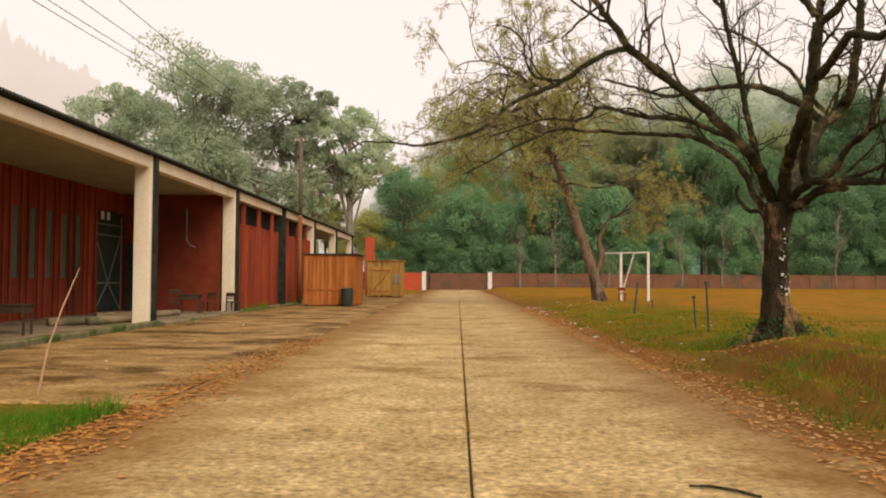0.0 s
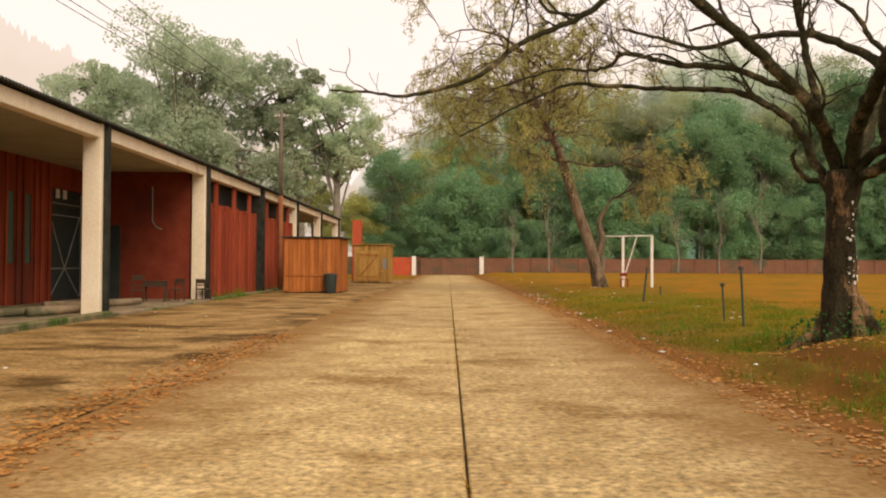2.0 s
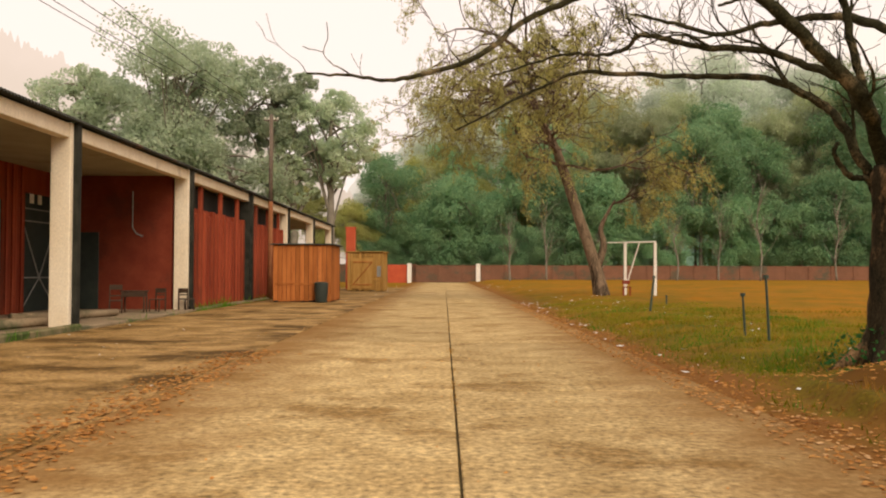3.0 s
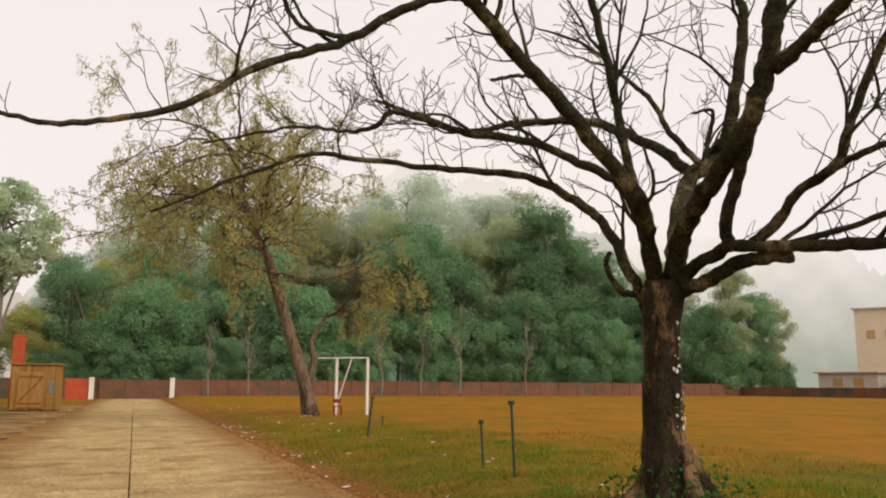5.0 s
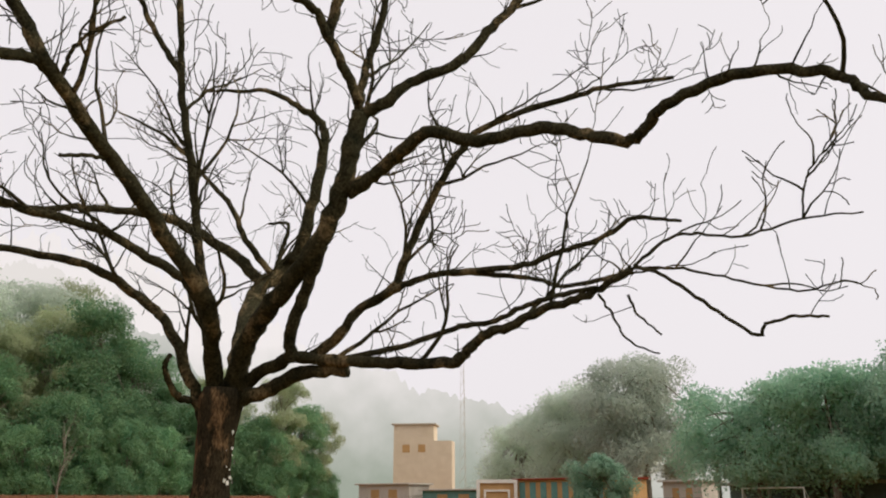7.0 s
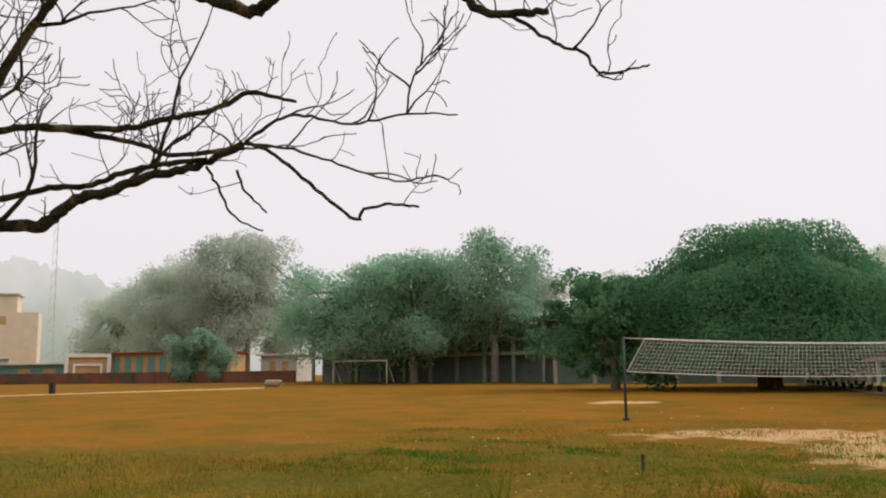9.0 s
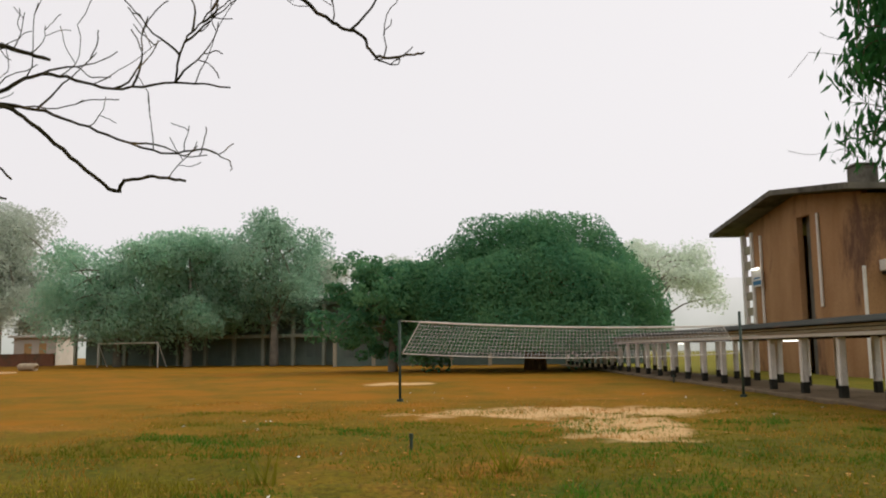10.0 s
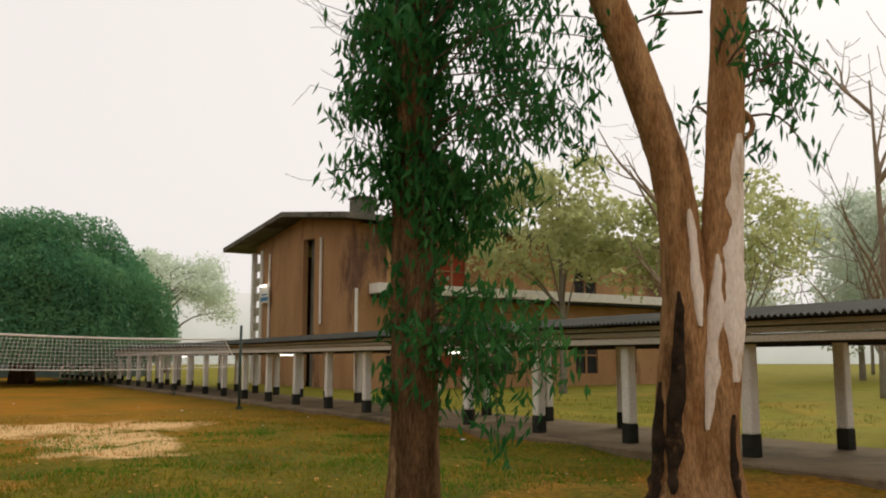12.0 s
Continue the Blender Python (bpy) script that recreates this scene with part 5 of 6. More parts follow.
def feathery_tree():
    x, y = 8.1, 48.8
    t = thing("feathery_tree", (x, y, height(x, y)), "leaning tree with sparse feathery yellow-green twigs", "tree")
    rng, rs = random.Random(8), np.random.RandomState(8)
    g = Geo()
    stem = curve([(0.1, 0, -0.2), (-0.3, 0, 1.6), (-1.3, 0, 4.6), (-2.2, 0.2, 7.4), (-3.3, 0.3, 9.8), (-3.9, 0.2, 12.6)], 4)
    g.tube(stem, [0.5, 0.42, 0.38, 0.35, 0.33, 0.31, 0.3, 0.29, 0.28, 0.27, 0.26, 0.25, 0.24, 0.22, 0.2, 0.18, 0.16, 0.13, 0.1, 0.07, 0.05], 10, lump=0.15, rng=rng)
    g.tube(curve([(-0.2, 0, 1.4), (0.2, 0.1, 2.6), (0.05, 0.2, 3.4), (0.4, 0.4, 4.2), (0.9, 0.6, 5.0)], 4), [0.26, 0.24, 0.22, 0.2, 0.18, 0.16, 0.15, 0.14, 0.13, 0.12, 0.11, 0.1, 0.09, 0.08, 0.07, 0.06, 0.05], 8)
    trunk = part("trunk", g, GREYBROWN, t, "leaning grey-brown trunk", True)
    tips = []
    limbs = Geo()
    for i in range(30):
        k = stem[rng.randint(11, len(stem) - 1)]
        a = rng.uniform(0, 6.283)
        d = Vector((math.cos(a) - 0.15, math.sin(a), rng.uniform(0.0, 0.5)))
        grow(limbs, k, d, rng.uniform(3.8, 6.6), 0.1, 2, rng, tips, 4, 0.34, -0.02, (4, 5), 0.55, 7, 0.018)
    for i in range(3):
        a = rng.uniform(-1.2, 1.2)
        grow(limbs, (0.8, 0.5, 4.8), (math.cos(a), math.sin(a), 0.5), 2.6, 0.06, 2, rng, tips, 4, 0.3, 0.02, (3, 3), 0.6, 5, 0.012)
    part("branchwork", limbs, TWIG, t, "fine pale brown branches")
    strands, along = Geo(), []
    for p, d in tips:
        for _ in range(2):
            q = d * rng.uniform(0.2, 0.5) + Vector((rng.uniform(-0.3, 0.3), rng.uniform(-0.3, 0.3), 0))
            hang = rng.uniform(0.15, 1.0) if rng.random() < 0.5 else rng.uniform(-0.35, 0.15)
            line = [p, p + q * 0.6 + Vector((0, 0, 0.05)), p + q + Vector((0, 0, -0.4 * hang)), p + q * 1.15 + Vector((0, 0, -hang))]
            strands.tube(line, [0.012, 0.010, 0.008, 0.006], 3, cap=False)
            along += [line[1], line[2], (line[2] + line[3]) / 2, line[3]]
    tagged(part("twig_spray", strands, TWIG, t, "fine hanging twigs"), kind="stuff")
    c = np.repeat(np.array([tuple(p) for p in along]), 6, axis=0)
    pts = c + rs.normal(size=(len(c), 3)) * 0.09
    part("crown", cloud("crown", leaf_quads(pts, 0.17, 0.05, rs, 0.8), 4, LEAF_FEATHER), None, t, "thin drooping yellow-green leaf sprays")


feathery_tree()


def slim_tree(x, y, h, seed, label="slim bare pale tree", mat=None, r=0.12, spread=0.5):
    rng = random.Random(seed)
    t = thing("slim_tree", (x, y, height(x, y)), label, "tree", "slim bare trees")
    g, tips = Geo(), []
    stem = curve([(0, 0, -0.1), (rng.uniform(-0.2, 0.2), 0, h * 0.3), (rng.uniform(-0.4, 0.4), 0.1, h * 0.6), (rng.uniform(-0.5, 0.5), 0, h)], 4)
    g.tube(stem, [max(0.02, r * (1.2 - 1.05 * i / 12)) for i in range(13)], 7)
    part("trunk", g, mat or FARBARK, t, "", True)
    g = Geo()
    for i in range(12):
        k = stem[rng.randint(3, 11)]
        a = rng.uniform(0, 6.283)
        grow(g, k, (math.cos(a) * spread, math.sin(a) * spread, 0.8), h * rng.uniform(0.2, 0.4), r * 0.4, 2, rng, tips, 4, 0.22, 0.1, (2, 3), 0.6, 5, 0.008)
    part("branchwork", g, mat or FARBARK, t)
    return t


for i, (x, y, h) in enumerate(((12.9, 112, 10), (8.0, 108, 7), (40, 112, 12), (36, 116, 9), (30, 114, 8), (52, 117, 11), (20, 113, 5))):
    slim_tree(x, y, h, 50 + i)


# ---- the covered walkway ----
def build_walkway():
    x0, x1 = 4.45, 75.0
    setting("walkway_floor", Geo().box(x0, x1, -5.65, -2.35, -0.1, 0.30, 0.03), WALKFLOOR, "grey cement floor of the covered walkway", "pavement")
    w = thing("covered_walkway", (x0, -2.95, 0.25), "long covered walkway with white columns and sheet roof", "walkway")
    o = Matrix.Translation(-Vector((x0, -2.95, 0.25)))

    def add(name, g, mat, label="", parent=None):
        ob = part(name, g, mat, w, label)
        ob.matrix_basis = o
        return ob

    col = Geo().box(-0.095, 0.095, -0.095, 0.095, 0.62, 1.96, 0.02).mesh("column", WHITEPAINT)
    foot = Geo().box(-0.103, 0.103, -0.103, 0.103, 0.29, 0.62, 0.015).mesh("column_foot", NEARBLACK)
    n = 0
    x = 5.99
    while x < x1:
        for y in (-2.95, -5.05):
            c = new("column", col)
            c.parent = w
            c.matrix_basis = o @ Matrix.Translation((x if y > -4 else x - 0.1, y, 0))
            c["label"] = "white painted square column"
            f = new("column_foot", foot)
            f.parent = c
            f["label"] = "black painted column base"
        x += 2.44
    for y, zz in ((-2.72, 0.0), (-5.3, 0.0)):
        s = 1 if y > -4 else -1
        add("fascia_board", Geo().box(x0, x1, y, y + 0.05 * s, 1.93, 2.03, 0.008), WHITEPAINT, "pale grey fascia board")
        add("fascia_board", Geo().box(x0, x1, y + 0.06 * s, y + 0.11 * s, 2.05, 2.13, 0.008), SOFFIT)
        add("fascia_board", Geo().box(x0, x1, y + 0.12 * s, y + 0.17 * s, 2.15, 2.22, 0.008), SOFFIT)
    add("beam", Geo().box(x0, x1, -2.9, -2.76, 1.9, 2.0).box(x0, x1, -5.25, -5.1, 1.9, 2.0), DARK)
    add("ceiling_boards", Geo().box(x0, x1, -5.1, -2.9, 2.01, 2.05), SOFFIT)
    g = Geo()
    k = 0
    x = x0
    while x < x1:
        dz = 0.022 if k % 2 else -0.022
        for y, z in ((-2.36, 2.27), (-4.0, 2.5), (-5.64, 2.27)):
            g.v += [(x, y, z + dz), (x, y, z + dz - 0.02)]
        x += 0.05
        k += 1
    for i in range(k - 1):
        a, b = i * 6, i * 6 + 6
        g.f += [(a, a + 2, b + 2, b), (a + 2, a + 4, b + 4, b + 2), (a, b, b + 1, a + 1), (a + 1, b + 1, b + 3, a + 3), (a + 3, b + 3, b + 5, a + 5), (a + 4, a + 5, b + 5, b + 4)]
    add("roof", g, SHEETROOF, "dark corrugated sheet roof")
    for x in (26.5, 16.2, 38.6):
        lamp = thing("tube_light", (x, -3.0, 1.84), "lit white fluorescent tube under the walkway roof", "lamp", "walkway tube lights")
        part("housing", Geo().box(-0.6, 0.6, -0.04, 0.04, 0.03, 0.08, 0.01), WHITEPAINT, lamp)
        part("tube", Geo().tube([(-0.55, 0, 0), (0.55, 0, 0)], 0.02, 8), LAMPGLOW, lamp, "glowing white tube")


build_walkway()


def build_block():
    """The two-storey block behind the walkway: gable end to the field, long side to the lawn."""
    X0, X1, Y0, Y1 = 38.0, 53.0, -11.2, -33.5
    b = thing("school_block", (X0, Y0, 0), "two-storey brown rendered school block with white pipes", "building")
    o = Matrix.Translation((-X0, -Y0, 0))

    def add(name, g, mat, label="", parent=b):
        ob = part(name, g, mat, parent, label)
        if parent is b:
            ob.matrix_basis = o
        return ob

    for bx in ((X0 + 0.3, 43.5, Y0 - 0.3, Y0 - 0.004, 0.1, 8.5), (45.1, X1 - 1.4, Y0 - 0.3, Y0, 0.1, 8.7), (43.5, 45.1, Y0 - 0.9, Y0 - 0.6, 0.1, 8.7),
               (X1 - 0.3, X1, Y1, Y0 - 0.3, 0.1, 8.5), (X0, X1, Y1 - 0.3, Y1, 0.1, 8.5)):
        add("wall", Geo().box(*bx), BLOCKWALL, "brown rendered wall with dark damp streaks")
    add("recess", Geo().box(43.52, 45.08, Y0 - 0.58, Y0 - 0.5, 0.1, 8.6), ROOFGREY, "black damp-stained recess")
    y = Y0 - 1.6
    bays = []
    while y > Y1 + 3:
        bays.append(y)
        y -= 3.1
    g = Geo()
    prev = Y0
    for y in bays:
        g.box(X0, X0 + 0.3, y, prev, 0.1, 8.5)
        for z0, z1 in ((0.1, 0.9), (2.9, 5.0), (7.6, 8.5)):
            g.box(X0, X0 + 0.3, y - 1.7, y, z0, z1)
        prev = y - 1.7
    g.box(X0, X0 + 0.3, Y1, prev, 0.1, 8.5)
    wall = add("facade", g, BLOCKWALL, "long brown side wall with two rows of windows")
    for i, y in enumerate(bays):
        for z0, z1 in ((0.9, 2.9), (5.0, 7.6)):
            w = part("window", Geo().box(X0 + 0.14, X0 + 0.18, y - 1.7, y, z0, z1), OCHRE if z0 > 3 and i % 3 != 1 else REDWALL if i % 2 else DARK, wall, "closed shutter window")
            part("frame", Geo().box(X0 + 0.05, X0 + 0.13, y - 0.9, y - 0.8, z0, z1).box(X0 + 0.05, X0 + 0.13, y - 1.7, y, (z0 + z1) / 2, (z0 + z1) / 2 + 0.08), BLOCKWALL, w)
    add("balcony_band", Geo().box(X0 - 1.1, X0, Y1, Y0 - 0.6, 4.95, 5.45, 0.02), WHITEPAINT, "pale concrete sunshade band")
    # Near-black slab close under the pale band.
    add("sunshade", Geo().box(X0 - 1.0, X0, Y1, Y0 - 0.7, 4.80, 4.94), NEARBLACK)
    for x, z0, z1 in ((38.0, 0.2, 5.2), (50.2, 3.0, 8.2), (42.4, 3.6, 8.3)):
        add("rain_pipe", Geo().tube([(x, Y0 + 0.09, z0), (x, Y0 + 0.09, z1)], 0.085, 8), WHITEPAINT, "white rainwater pipe")
    for x in (X1 + 0.4, X1 - 1.2):
        add("porch_post", Geo().box(x - 0.16, x + 0.16, Y0 - 0.2, Y0 + 0.1, 0.1, 8.6, 0.02), WHITEPAINT)
    for k in range(6):
        add("louvre", Geo().box(X1 - 1.0, X1 + 0.2, Y0 - 0.15, Y0 + 0.0, 2.6 + k * 0.95, 3.1 + k * 0.95, 0.02), SOFFIT)
    sg = add("sign_board", Geo().box(49.9, 51.3, Y0 + 0.2, Y0 + 0.26, 5.2, 6.2, 0.01), WHITEPAINT, "white and blue sign board with unreadable lines")
    part("band", Geo().box(49.95, 51.25, Y0 + 0.262, Y0 + 0.268, 5.3, 5.55).box(50.1, 51.1, Y0 + 0.262, Y0 + 0.268, 5.65, 5.75), BLUEPAINT, sg)
    part("lamp", Geo().box(50.1, 51.1, Y0 + 0.28, Y0 + 0.4, 6.2, 6.3, 0.01), LAMPGLOW, sg, "lit lamp over the sign")
    # low gable roof with overhang
    g = Geo()
    ov = Y0 + 1.3
    prof = ((X0 - 1.2, 8.5), (45.3, 9.75), (X1 + 2.9, 8.85))
    for y in (ov, Y1 - 1.2):
        for x, z in prof:
            g.v += [(x, y, z), (x, y, z + 0.28)]
    g.f = [(0, 2, 8, 6), (2, 4, 10, 8), (1, 7, 9, 3), (3, 9, 11, 5), (0, 1, 3, 2), (2, 3, 5, 4), (6, 8, 9, 7), (8, 10, 11, 9), (0, 6, 7, 1), (4, 5, 11, 10)]
    add("roof", g, ROOFGREY, "dark grey overhanging concrete roof")
    g = Geo()
    g.v = [(X0, Y0 - 0.02, 8.45), (X1, Y0 - 0.02, 8.45), (X1, Y0 - 0.02, 9.0), (45.3, Y0 - 0.02, 9.74), (X0, Y0 - 0.02, 8.6), (X0, Y0 - 0.28, 8.45), (X1, Y0 - 0.28, 8.45), (X1, Y0 - 0.28, 9.0), (45.3, Y0 - 0.28, 9.74), (X0, Y0 - 0.28, 8.6)]
    g.f = [(0, 1, 2, 3, 4), (9, 8, 7, 6, 5)]
    add("gable", g, BLOCKWALL)
    t = thing("water_tank", (42.5, -13.6, 9.35), "grey roof water tank", "tank")
    part("body", Geo().box(-0.55, 0.55, -0.55, 0.55, -0.2, 1.3, 0.06), ROOFGREY, t)
    part("lid", Geo().box(-0.62, 0.62, -0.62, 0.62, 1.3, 1.42, 0.03), ROOFGREY, t)


build_block()


# ---- volleyball net ----
def net():
    a, b = Vector((25.8, 9.0, 0)), Vector((25.3, -1.05, 0))
    za, zb = height(a.x, a.y), height(b.x, b.y)
    for p, z, h in ((a, za, 2.42), (b, zb, 2.5)):
        q = thing("net_pole", (p.x, p.y, z), "dark green steel net pole", "pole", "net poles")
        part("shaft", Geo().tube([(0, 0, -0.2), (0, 0, h)], 0.042, 9), GREENPOLE, q, smooth=True)
        part("collar", Geo().tube([(0, 0, 0), (0, 0, 0.08)], 0.1, 9), GREENPOLE, q)
    nt = thing("volleyball_net", (a.x, a.y, za), "sagging white cord volleyball net between poles", "net")
    o = Matrix.Translation((-a.x, -a.y, -za))

    def at(u, v):
        # u along the net, v from its top (0) to its bottom (1)
        s0, s1 = 0.062 + (0.008 - 0.062) * v, 0.95 + (0.995 - 0.95) * v
        p = a.lerp(b, s0 + (s1 - s0) * u)
        top = 2.54 + (2.30 - 2.54) * u - 0.10 * 4 * u * (1 - u)
        bot = 1.60 + (1.50 - 1.60) * u - 0.14 * 4 * u * (1 - u)
        return Vector((p.x, p.y, top + (bot - top) * v))

    cords = Geo()
    nu, nv = 88, 9
    for i in range(nu + 1):
        cords.tube([at(i / nu, v / 3) for v in range(4)], 0.0055, 3, cap=False)
    for j in range(1, nv):
        cords.tube([at(k / 30, j / nv) for k in range(31)], 0.0055, 3, cap=False)
    parts = (("mesh", cords, "fine white net mesh"), ("top_band", Geo().tube([at(k / 30, 0) for k in range(31)], 0.028, 6), "white top band"),
             ("bottom_cord", Geo().tube([at(k / 30, 1) for k in range(31)], 0.014, 5), ""),
             ("side_cord", Geo().tube([at(0, v / 6) for v in range(7)], 0.014, 5), ""), ("side_cord", Geo().tube([at(1, v / 6) for v in range(7)], 0.014, 5), ""),
             ("tie_rope", Geo().tube([at(0, 0), (a.x, a.y, 2.58)], 0.012, 5), ""), ("tie_rope", Geo().tube([at(1, 0), (b.x, b.y, 2.35)], 0.012, 5), ""))
    for nm, gg, lb in parts:
        part(nm, gg, NETCORD if nm == "mesh" else WHITEPAINT, nt, lb).matrix_basis = o


net()


g = Geo().box(44.0, 66, 44.2, 45.2, 0.1, 0.44)
pitch = setting("pitch_strip", g, SAND, "pale worn cricket pitch strip", "pitch")
pitch.matrix_basis = Matrix.Translation((46, 47.4, 0)) @ Matrix.Rotation(radians(-20), 4, "Z") @ Matrix.Translation((-46, -44.7, 0))

# ---- far side of the field ----
def football_goal(x, y, turn):
    t = thing("football_goal", (x, y, height(x, y), 0, 0, turn), "white steel football goal frame", "goal")
    for s in (-3.6, 3.6):
        part("post", Geo().tube([(s, 0, -0.1), (s, 0, 2.4)], 0.07, 8), WHITEPAINT, t, smooth=True)
        part("stay", Geo().tube([(s, 0, 2.4), (s, 1.4, 0)], 0.04, 6), WHITEPAINT, t)
    part("crossbar", Geo().tube([(-3.67, 0, 2.4), (3.67, 0, 2.4)], 0.07, 8), WHITEPAINT, t)


football_goal(85.5, 39.6, -108)
r = thing("pitch_roller", (71.4, 42.6, height(71.4, 42.6), 0, 0, 75), "stone field roller lying on the turf", "roller")
part("drum", Geo().tube([(-0.8, 0, 0.3), (-0.78, 0, 0.32), (0.78, 0, 0.32), (0.8, 0, 0.3)], [0.28, 0.32, 0.32, 0.28], 16), STONE, r)
s = thing("stump_block", (48, 47.0, height(48, 47)), "dark wooden wicket block on the strip", "block")
part("body", Geo().box(-0.16, 0.16, -0.16, 0.16, 0, 0.75, 0.03), DARK, s)

# Most of these far trees wear the mist-paled leaf colours.
for nm, x, y, h, sp, b, cl, lv, leaf, seed, tr_, lab in (
        ("mango_tree", 61, 1.3, 9.2, 7.2, 0.8, 40, 9000, LEAF_MANGO, 61, 0.7, "huge domed dark green mango tree"),
        ("side_tree", 60, 11.4, 7.6, 4.6, 0.2, 48, 12000, LEAF_MANGO, 62, 0.3, "dark green bushy tree beside the mango"),
        ("field_tree", 89, 42, 12.5, 7.0, 2.2, 44, 20000, LEAF_MIST, 63, 0.4, "dense misty green tree before the far building"),
        ("field_tree", 87, 34, 13.5, 6.8, 2.5, 44, 20000, LEAF_MIST, 64, 0.4, "dense misty green tree before the far building"),
        ("field_tree", 86, 25, 15.2, 6.3, 3.0, 42, 14000, LEAF_MIST, 65, 0.4, "taller misty tree with open crown"),
        ("back_tree", 96, 20, 13, 5, 4, 22, 6500, LEAF_PALE, 66, 0.2, "thin tree behind the far building, paled as by mist"),
        ("back_tree", 98, 12, 12, 4, 4, 20, 5500, LEAF_PALE, 67, 0.3, "thin tree behind the far building, paled as by mist"),
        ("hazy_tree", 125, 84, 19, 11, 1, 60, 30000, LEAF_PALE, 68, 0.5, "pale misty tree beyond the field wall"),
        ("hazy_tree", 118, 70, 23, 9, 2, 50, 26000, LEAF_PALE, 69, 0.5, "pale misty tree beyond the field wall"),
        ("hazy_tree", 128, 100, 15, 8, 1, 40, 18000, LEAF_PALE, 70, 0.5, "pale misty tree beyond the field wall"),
        ("hedge_tree", 97, 66, 6.0, 4.2, 0.2, 30, 9000, LEAF_MIST, 71, 0.3, "dark bush at the field wall"),
        ("back_tree", 98, -17, 13, 6.5, 5, 26, 9000, LEAF_PALE, 72, 0.4, "flat-topped tree behind the walkway, paled as by mist"),
        ("lawn_tree", 30, -17.5, 10.8, 3.9, 4.6, 24, 3200, LEAF_LAWN, 73, 0.16, "light green lawn tree, paled further for haze"),
        ("lawn_tree", 27, -24, 10.0, 4.2, 4.2, 22, 2800, LEAF_LAWN, 74, 0.16, "light green lawn tree, paled further for haze"),
        ("lawn_tree", 36, -50, 13.0, 6.0, 2.0, 34, 10000, LEAF_PALE, 75, 0.2, "lawn tree with leaves paled as by mist"),
        ("lawn_tree", 36, -70, 16.0, 7.0, 2.0, 40, 14000, LEAF_PALE, 76, 0.3, "pale misty tree past the block"),
        ("lawn_tree", 20, -62, 15.0, 7.0, 2.0, 40, 14000, LEAF_PALE, 77, 0.3, "pale misty tree past the lawn")):
    t = leafy_tree(nm, h, sp, b, cl, lv * 2, 0.32 if sp < 9 else 0.4, BARKBROWN if nm == "mango_tree" else FARBARK, leaf, seed, lab, trunk_r=tr_, flat=0.75, loose=leaf is not LEAF_MANGO)
    t.matrix_basis = Matrix.Translation((x, y, height(x, y)))

for i in range(11):
    place(KINDS[(4, 2, 1)[i % 3]], -14 + i * 8.2 + rngf.uniform(-2, 2), -74 + rngf.uniform(-8, 8), rngf.uniform(0.42, 0.62), i * 77, 0.2)
# the dome of the mango is filled out to its skirt
rs = np.random.RandomState(91)
d = unit(rs.normal(size=(110000, 3)))
d[:, 2] = np.abs(d[:, 2])
lumps = 1 + 0.06 * np.sin(d[:, :1] * 9) * np.cos(d[:, 1:2] * 8) + 0.04 * np.sin(d[:, 2:] * 11 + d[:, :1] * 6) + 0.03 * np.sin(d[:, :1] * 23) * np.sin(d[:, 1:2] * 21 + 1) * np.cos(d[:, 2:] * 19)
pts = d * np.array([9.3, 9.3, 9.5]) * lumps * rs.uniform(0.86, 1.03, (110000, 1)) + np.array([0, 0, 1.3])
part("crown_skin", cloud("crown_skin", leaf_quads(pts, 0.22, 0.13, rs, 0.6, None, d), 4, LEAF_MANGO), None, bpy.data.objects["mango_tree"], "dense outer foliage")


def far_block(x, y, turn, length, storeys, mat, label, h=3.3, bay=3.6, deep=8.0):
    b = thing("far_building", (x, y, 0.2, 0, 0, turn), label, "building")
    part("wall", Geo().box(0, length, 0.9, deep, 0, storeys * h), mat, b)
    for k in range(storeys):
        part("floor_slab", Geo().box(-0.3, length + 0.3, -0.9, 0.9, (k + 1) * h - 0.35, (k + 1) * h, 0.02), COLUMNGREY if k < storeys - 1 else mat, b)
    n = int(length / bay)
    for i in range(n + 1):
        part("column", Geo().box(i * bay - 0.17, i * bay + 0.17, -0.85, -0.5, 0, storeys * h - 0.3, 0.02), SOFFIT if storeys == 1 else COLUMNGREY, b)
    for k in range(storeys):
        for i in range(n):
            w = part("window", Geo().box(i * bay + 0.7, i * bay + 2.6, 0.82, 0.88, k * h + 0.9, k * h + 2.4), MISTPANE, b)
            part("frame", Geo().box(i * bay + 1.6, i * bay + 1.7, 0.78, 0.815, k * h + 0.9, k * h + 2.4), mat, w)
    part("roof", Geo().box(-0.8, length + 0.8, -1.3, deep + 0.6, storeys * h, storeys * h + 0.25, 0.03), mat, b)
    return b


far_block(98.5, 50, -111, 44, 2, FARWALL, "two-storey school building behind trees, tinted as by mist")
far_block(80, 18, -90, 29, 1, FARWALL, "low flat-roofed building at the walkway end", 4.0)


